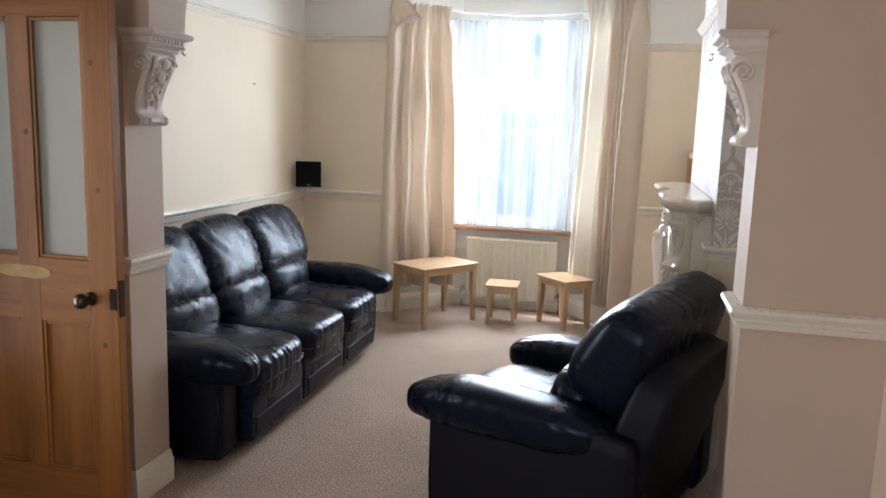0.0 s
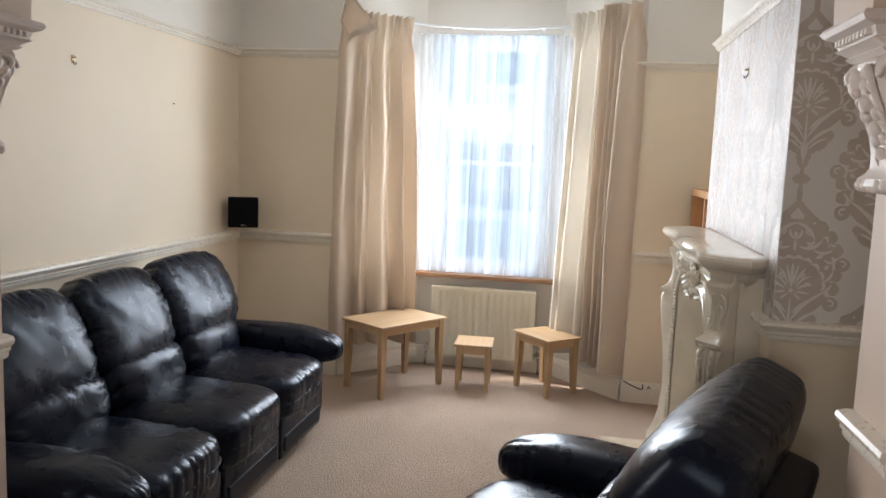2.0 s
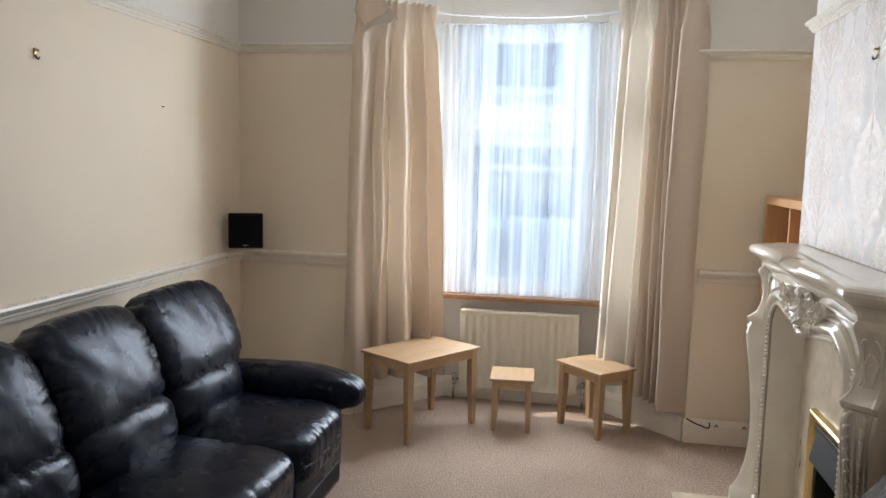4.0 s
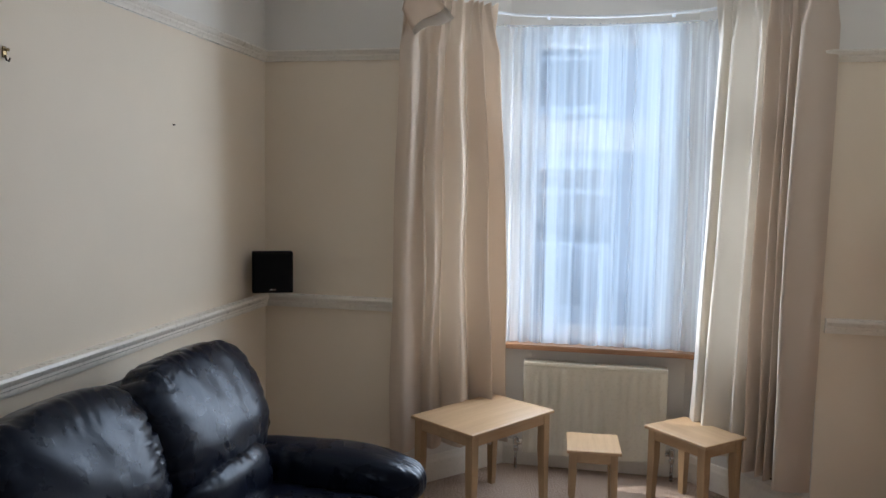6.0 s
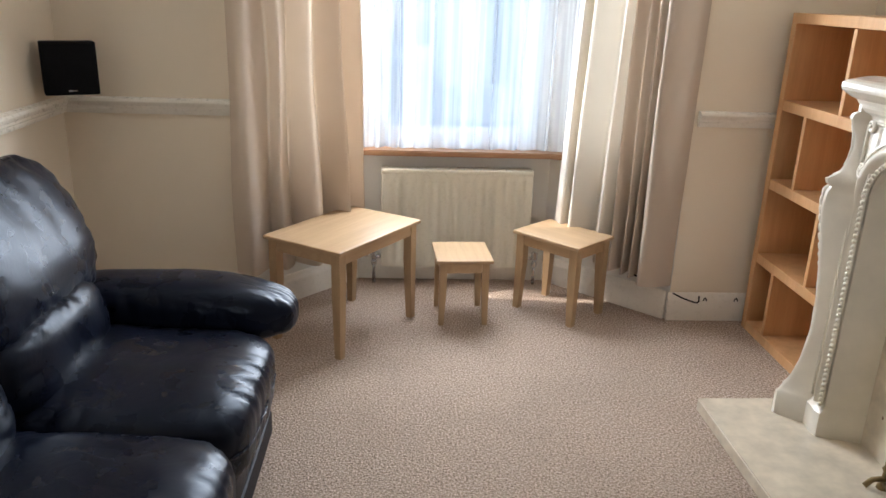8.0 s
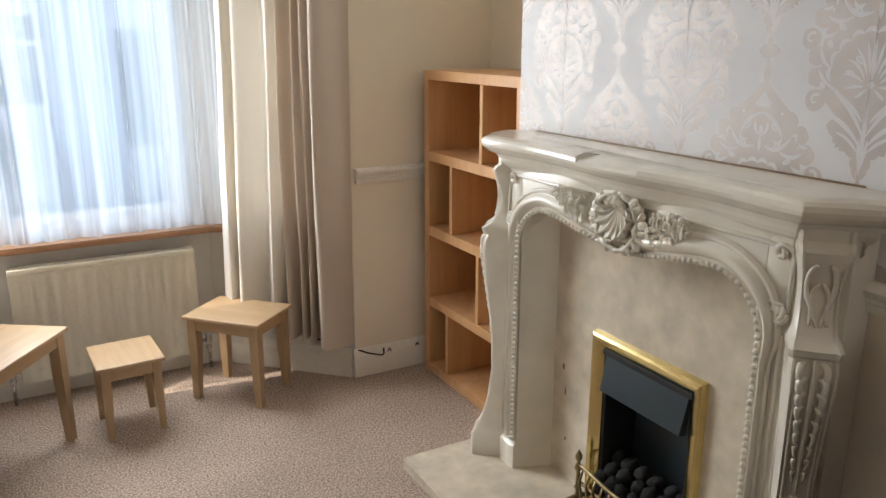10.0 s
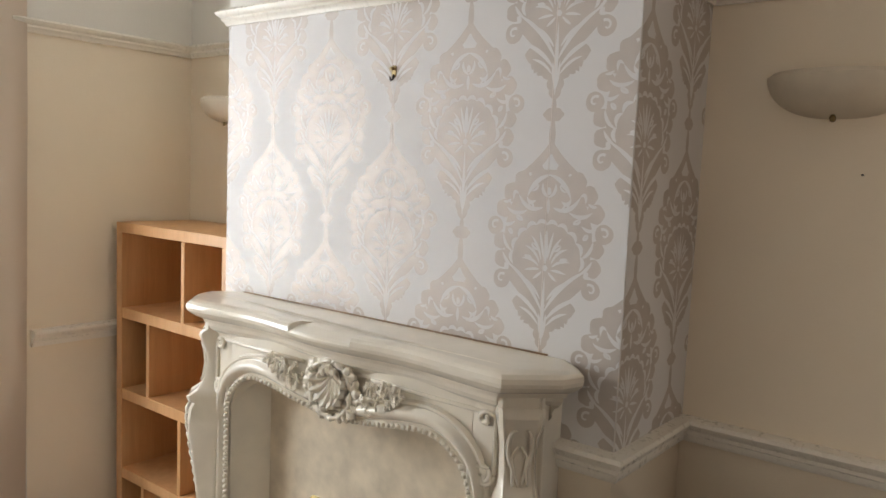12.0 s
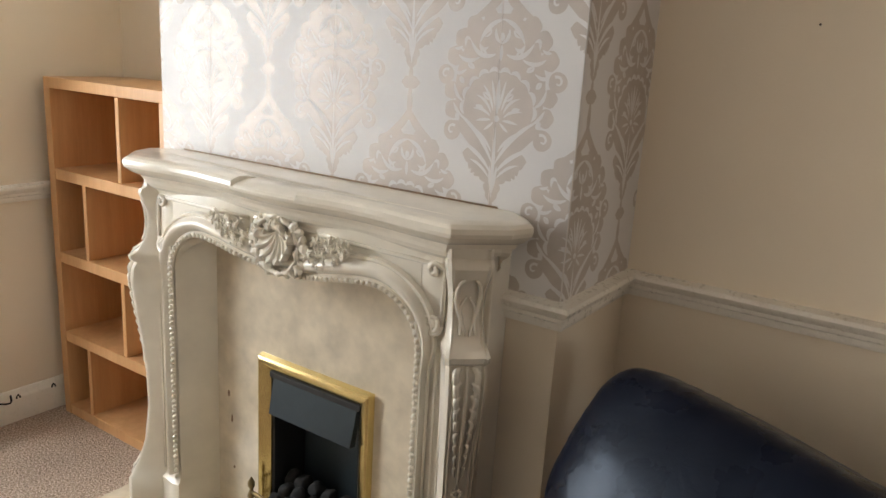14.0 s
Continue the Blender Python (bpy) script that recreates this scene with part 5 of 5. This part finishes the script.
# ---------------------------------------------------------------- outside: street, car, houses
structure(part("ground", box(-120, 120, FW + 0.5, 160, -0.75, -0.55), asphalt), "grey asphalt road outside the window", "road")
structure(part("pavement", box(-40, 40, FW + 0.62, 10.6, -0.549, -0.43, 0.01), paving), "pale concrete pavement in front of the house", "pavement")
structure(part("pavement_far", box(-40, 40, 17.2, 19.4, -0.549, -0.43, 0.01), paving), "pale concrete pavement across the road", "pavement")


def garden_wall(x0, x1, y):
    root = thing("garden_wall", Matrix(), "low brick garden wall with pale coping", "garden wall")
    part("brickwork", box(x0, x1, y, y + 0.22, -0.43, 0.22), brick_wall, root)
    part("coping", box(x0 - 0.03, x1 + 0.03, y - 0.04, y + 0.26, 0.22, 0.30, 0.015), paving, root)


garden_wall(-5, -0.9, 9.4)
garden_wall(0.3, 6, 9.4)


def terrace_house(x):
    root = thing("terraced_house", pose(x, 19.4, 0), "pale rendered two-storey terraced house across the road", "house", "houses across the road")
    part("wall", box(0, 5.2, 0, 8, -0.55, 5.6), render_wall, root)
    part("roof", loft([[(0, -0.3, 5.6), (5.2, -0.3, 5.6), (5.2, 8.3, 5.6), (0, 8.3, 5.6)], [(0, 3.9, 8.2), (5.2, 3.9, 8.2), (5.2, 4.1, 8.2), (0, 4.1, 8.2)]]), slate, root)
    part("door", box(0.5, 1.4, -0.03, 0.02, -0.4, 1.75, 0.01), hood_metal, root)
    for x0, x1, z0, z1 in ((2.0, 4.5, 0.35, 2.05), (0.5, 1.5, 3.2, 4.8), (2.5, 4.1, 3.2, 4.8)):
        w = part("window", box(x0, x1, -0.06, 0.02, z0, z1, 0.01), upvc, root)
        n = 3 if x1 - x0 > 1.2 else 2
        for k in range(n):
            a = x0 + 0.08 + k * (x1 - x0 - 0.08) / n
            part("pane", box(a, a + (x1 - x0 - 0.08) / n - 0.08, -0.075, -0.058, z0 + 0.08, z1 - 0.6), dark_pane, w)
            part("pane", box(a, a + (x1 - x0 - 0.08) / n - 0.08, -0.075, -0.058, z1 - 0.5, z1 - 0.08), dark_pane, w)
        part("sill", box(x0 - 0.1, x1 + 0.1, -0.14, 0.0, z0 - 0.12, z0 - 0.002, 0.01), upvc, root)


for k in range(-4, 4):
    terrace_house(k * 5.2 + 1.0)


def parked_car(m):
    root = thing("parked_car", m, "silver hatchback car parked at the kerb", "car")
    sec = [(-2.0, 0.55, 0.85), (-1.95, 0.35, 1.0), (-1.3, 0.25, 1.02), (-0.7, 0.25, 1.42), (0.6, 0.25, 1.46), (1.3, 0.25, 1.2), (1.9, 0.28, 1.0), (2.05, 0.5, 0.85)]
    rings = [[(x, -0.82, z0), (x, 0.82, z0), (x, 0.84, 0.7), (x, 0.82, 0.9), (x, 0.66 if z1 > 1.1 else 0.78, z1), (x, -0.66 if z1 > 1.1 else -0.78, z1), (x, -0.82, 0.9), (x, -0.84, 0.7)] for x, z0, z1 in sec]
    part("body", loft(rings), car_paint, root, smooth="auto")
    for s in (-1, 1):
        for x0, x1 in ((-0.72, -0.05), (0.02, 0.75)):
            part("side_window", loft([[(x0 - 0.1, s * 0.80, 0.93), (x1, s * 0.80, 0.93), (x1, s * 0.82, 0.93), (x0 - 0.1, s * 0.82, 0.93)], [(x0 + 0.06, s * 0.68, 1.36), (x1 - 0.03, s * 0.68, 1.36), (x1 - 0.03, s * 0.70, 1.36), (x0 + 0.06, s * 0.70, 1.36)]]), dark_pane, root)
        for x in (-1.28, 1.28):
            wheel = part("wheel", lathe([(0.16, -0.09), (0.30, -0.1), (0.315, -0.06), (0.315, 0.06), (0.30, 0.1), (0.16, 0.09)], 24, m=pose(x, s * 0.76, 0.315, 90)), rubber, root)
            part("rim", lathe([(0.0, -0.1), (0.19, -0.1), (0.2, -0.08), (0.2, 0.08), (0.19, 0.1), (0.0, 0.1)], 20, m=pose(x, s * 0.765, 0.315, 90)), chrome, wheel)


parked_car(pose(-1.0, 11.9, -0.55, 0, 0, 180))


# ---------------------------------------------------------------- damask wallpaper pattern
def leafshape(p0, p1, p2, width, lobes=0, n=14):
    """Outline of a leaf that follows a curved spine, its edge lobed."""
    a, b, c = Vector(p0), Vector(p1), Vector(p2)
    l, r = [], []
    for k in range(n + 1):
        t = k / n
        p = a * (1 - t) ** 2 + b * 2 * t * (1 - t) + c * t * t
        d = ((b - a) * (1 - t) + (c - b) * t).normalized()
        w = width * (math.sin(math.pi * min(t * 0.96 + 0.04, 1)) ** 0.7) * (1 + (0.28 * abs(math.sin(lobes * math.pi * t)) if lobes else 0))
        nn = Vector((-d.y, d.x))
        l.append(p + nn * w)
        r.append(p - nn * w)
    return l + r[::-1]


def rosette(x, y, rx, ry, lobes, n=40, depth=0.16):
    """Outline of a small scalloped disc."""
    return [Vector((x + rx * (1 + depth * abs(math.cos(lobes * a / 2))) * math.cos(a), y + ry * (1 + depth * abs(math.cos(lobes * a / 2))) * math.sin(a))) for a in [2 * math.pi * k / n for k in range(n)]]


def curl(x, y, r, start, turn, width, n=16):
    """A pale spiral line, as a narrow ribbon."""
    spine = []
    for k in range(n + 1):
        t = k / n
        a = start + turn * 4.6 * t
        q = r * (1 - 0.8 * t)
        spine.append(Vector((x + q * math.cos(a), y + q * math.sin(a))))
    l, rr = [], []
    for k, p in enumerate(spine):
        d = (spine[min(k + 1, n)] - spine[max(k - 1, 0)]).normalized()
        w = width * (1 - 0.5 * k / n)
        l.append(p + Vector((-d.y, d.x)) * w)
        rr.append(p - Vector((-d.y, d.x)) * w)
    return l + rr[::-1]


def motif_outlines():
    """One damask medallion, about 0.34 m wide and 0.60 m high, about its middle: printed shapes, and the pale veins left in them."""
    out, veins = [], []
    half = [(0.02, 0.188), (0.062, 0.172), (0.094, 0.142), (0.118, 0.100), (0.136, 0.05), (0.140, 0.0), (0.130, -0.05), (0.112, -0.095), (0.07, -0.128), (0.0, -0.15)]
    out.append([Vector((x * 0.90, y)) for x, y in half] + [Vector((-x * 0.90, y)) for x, y in half[-2::-1]])
    # bud on its stem above, tail below
    out.append(rosette(0, 0.322, 0.026, 0.015, 6))
    out.append(leafshape((0, 0.225), (0, 0.27), (0, 0.318), 0.009, 0, 8))
    out.append(leafshape((0, 0.325), (0, 0.34), (0, 0.365), 0.007, 0, 8))
    out.append(leafshape((0, -0.262), (0, -0.22), (0, -0.15), 0.020, 4, 16))
    for s in (-1, 1):
        # ogee crown
        out.append(leafshape((0, 0.258), (s * 0.012, 0.205), (s * 0.090, 0.172), 0.0115, 0, 14))
        # scalloped edge, with scrolls at the shoulder and the hip
        for x, y, r in ((0.078, 0.160, 0.022), (0.108, 0.128, 0.023), (0.130, 0.086, 0.022), (0.136, 0.002, 0.020), (0.130, -0.044, 0.021), (0.036, 0.184, 0.017)):
            out.append(rosette(s * x, y, r, r, 5, 24, 0.12))
        for x, y, r in ((0.155, 0.040, 0.023), (0.128, -0.096, 0.024)):
            out.append(rosette(s * x, y, r, r, 3, 24, 0.06))
            veins.append(curl(s * x, y, r * 0.62, 2.2 if s > 0 else 0.9, -s, 0.0036))
        # long leaves that cradle it from below
        out.append(leafshape((s * 0.006, -0.175), (s * 0.04, -0.11), (s * 0.125, -0.072), 0.021, 0, 16))
        out.append(leafshape((s * 0.008, -0.215), (s * 0.03, -0.150), (s * 0.092, -0.150), 0.030, 5, 20))
        veins.append(leafshape((s * 0.004, -0.165), (s * 0.045, -0.085), (s * 0.118, -0.050), 0.0055, 0, 14))
        veins.append(leafshape((s * 0.010, -0.185), (s * 0.045, -0.135), (s * 0.110, -0.118), 0.0055, 0, 14))
        veins.append(leafshape((s * 0.012, -0.20), (s * 0.035, -0.168), (s * 0.070, -0.162), 0.0039, 0, 10))
        veins.append(leafshape((s * 0.002, -0.235), (s * 0.008, -0.20), (s * 0.010, -0.17), 0.0039, 0, 8))
        # heart and bud in the crown
        veins.append(leafshape((0, 0.175), (s * 0.045, 0.165), (s * 0.062, 0.118), 0.0059, 0, 14))
        veins.append(leafshape((s * 0.062, 0.118), (s * 0.055, 0.095), (s * 0.036, 0.112), 0.0052, 0, 10))
        veins.append(leafshape((0, 0.120), (s * 0.022, 0.130), (s * 0.018, 0.155), 0.0046, 0, 10))
        # shoulder leaves
        veins.append(leafshape((s * 0.015, 0.095), (s * 0.060, 0.075), (s * 0.088, 0.125), 0.0059, 0, 14))
        veins.append(leafshape((s * 0.088, 0.125), (s * 0.105, 0.140), (s * 0.102, 0.108), 0.0047, 0, 10))
        veins.append(leafshape((s * 0.060, 0.085), (s * 0.095, 0.065), (s * 0.122, 0.090), 0.0052, 0, 12))
        veins.append(leafshape((s * 0.095, 0.055), (s * 0.120, 0.035), (s * 0.135, 0.055), 0.0047, 0, 10))
        # scalloped arch over the palmette
        for x0, y0, x1, y1, x2, y2 in ((0.0, 0.052, 0.016, 0.070, 0.030, 0.050), (0.030, 0.050, 0.050, 0.062, 0.058, 0.036), (0.058, 0.036, 0.082, 0.040, 0.082, 0.012), (0.082, 0.012, 0.104, 0.008, 0.096, -0.020), (0.096, -0.020, 0.112, -0.035, 0.094, -0.055)):
            veins.append(leafshape((s * x0, y0), (s * x1, y1), (s * x2, y2), 0.0055, 0, 10))
        # palmette
        for x, y, b in ((0.020, 0.036, 0.002), (0.044, 0.022, 0.010), (0.062, -0.004, 0.014), (0.070, -0.036, 0.012), (0.060, -0.066, 0.004), (0.034, -0.086, -0.004)):
            veins.append(leafshape((s * x * 0.28, -0.058 + (y + 0.058) * 0.28), (s * (x * 0.62 - b * 0.6), -0.058 + (y + 0.058) * 0.62 + b), (s * x, y), 0.0036, 0, 10))
        veins.append(leafshape((s * 0.100, -0.022), (s * 0.125, -0.010), (s * 0.128, 0.022), 0.0047, 0, 10))
        veins.append(leafshape((s * 0.098, -0.060), (s * 0.118, -0.050), (s * 0.128, -0.026), 0.0044, 0, 10))
        for x, y, dx, dy in ((0.022, -0.012, 0.020, 0.016), (0.040, -0.034, 0.022, 0.006), (0.040, 0.088, 0.018, 0.018), (0.072, 0.058, 0.020, 0.012), (0.100, 0.022, 0.014, 0.014), (0.108, -0.068, 0.012, 0.014), (0.030, 0.150, 0.020, -0.016)):
            veins.append(leafshape((s * x, y), (s * (x + dx * 0.8), y + dy * 0.1), (s * (x + dx), y + dy), 0.0034, 0, 8))
            veins.append(leafshape((s * x, y), (s * (x + dx * 0.2), y + dy * 0.9), (s * (x + dx), y + dy), 0.0030, 0, 8))
        veins.append(leafshape((s * 0.010, -0.135), (s * 0.035, -0.095), (s * 0.080, -0.080), 0.0047, 0, 12))
        veins.append(leafshape((s * 0.110, 0.110), (s * 0.120, 0.100), (s * 0.134, 0.104), 0.0039, 0, 8))
    veins.append(leafshape((0, -0.25), (0, -0.17), (0, -0.075), 0.0044, 0, 10))
    veins.append(leafshape((0, -0.045), (0, 0.0), (0, 0.040), 0.0060, 0, 10))
    veins.append(leafshape((0, 0.080), (0, 0.10), (0, 0.118), 0.0052, 0, 8))
    veins.append(rosette(0, -0.056, 0.007, 0.007, 5, 16))
    veins.append(rosette(0, 0.135, 0.006, 0.009, 3, 16))
    return out, veins


MOTIF, VEINS = motif_outlines()


def motif_mesh(u0, u1, v0, v1):
    """The medallion clipped to a rectangle of the wall, as a print a hair proud of the paper."""
    bm = bmesh.new()
    for base, index, group in ((0.0001, 0, MOTIF), (0.00045, 1, VEINS)):
        for k, poly in enumerate(group):
            bm.faces.new([bm.verts.new((p.x, p.y, base + (0.00001 - 0.000008 * index) * k)) for p in poly]).material_index = index
    bmesh.ops.triangulate(bm, faces=bm.faces[:])
    for co, no in (((u0, 0, 0), (-1, 0, 0)), ((u1, 0, 0), (1, 0, 0)), ((0, v0, 0), (0, -1, 0)), ((0, v1, 0), (0, 1, 0))):
        bmesh.ops.bisect_plane(bm, geom=bm.verts[:] + bm.edges[:] + bm.faces[:], plane_co=co, plane_no=no, clear_outer=True)
    for f in bm.faces:
        if f.normal.z < 0:
            f.normal_flip()
    return bm


def paper(name, width, m, first):
    """Paper on one face; u runs along it from its left edge, v upwards; first: the place of a column of whole medallions."""
    z0, z1 = 1.025, 2.185
    part(name, box(0, width, z0, z1, 0.0, 0.0012), paper_white, breast).matrix_basis = m
    for k in range(-4, 5):
        u = first + k * 0.265
        if not -0.17 < u < width + 0.17:
            continue
        for z in (0.92, 1.54, 2.16) if k % 2 == 0 else (1.23, 1.85):
            bm = motif_mesh(max(-0.2, -u + 0.001), min(0.2, width - u - 0.001), max(-0.4, z0 - z + 0.001), min(0.4, z1 - z - 0.001))
            if not bm.faces:
                bm.free()
                continue
            ob = part("damask_motif", bm, (paper_motif, paper_white), breast)
            ob.matrix_basis = m @ Matrix.Translation((u, z, 0.0012))


# face towards the room: u runs towards the arch; side face: u runs towards the alcove wall
paper("wallpaper", B1 - B0, Matrix(((0, 0, -1, BX - 0.0004), (-1, 0, 0, B1), (0, 1, 0, 0), (0, 0, 0, 1))), B1 - 5.19)
paper("wallpaper", RW - BX, Matrix(((1, 0, 0, BX), (0, 0, -1, B0 - 0.0004), (0, 1, 0, 0), (0, 0, 0, 1))), (5.19 - 0.53 - B0) * -1 + 0.265 + 0.265)
for y in (5.715, 5.19, 4.665):
    part("paper_seam", box(BX - 0.0024, BX - 0.0018, y - 0.0008, y + 0.0008, 1.27, 2.185), plaster_white, breast)
tagged(breast, "chimney breast papered with white and taupe damask", "chimney breast")
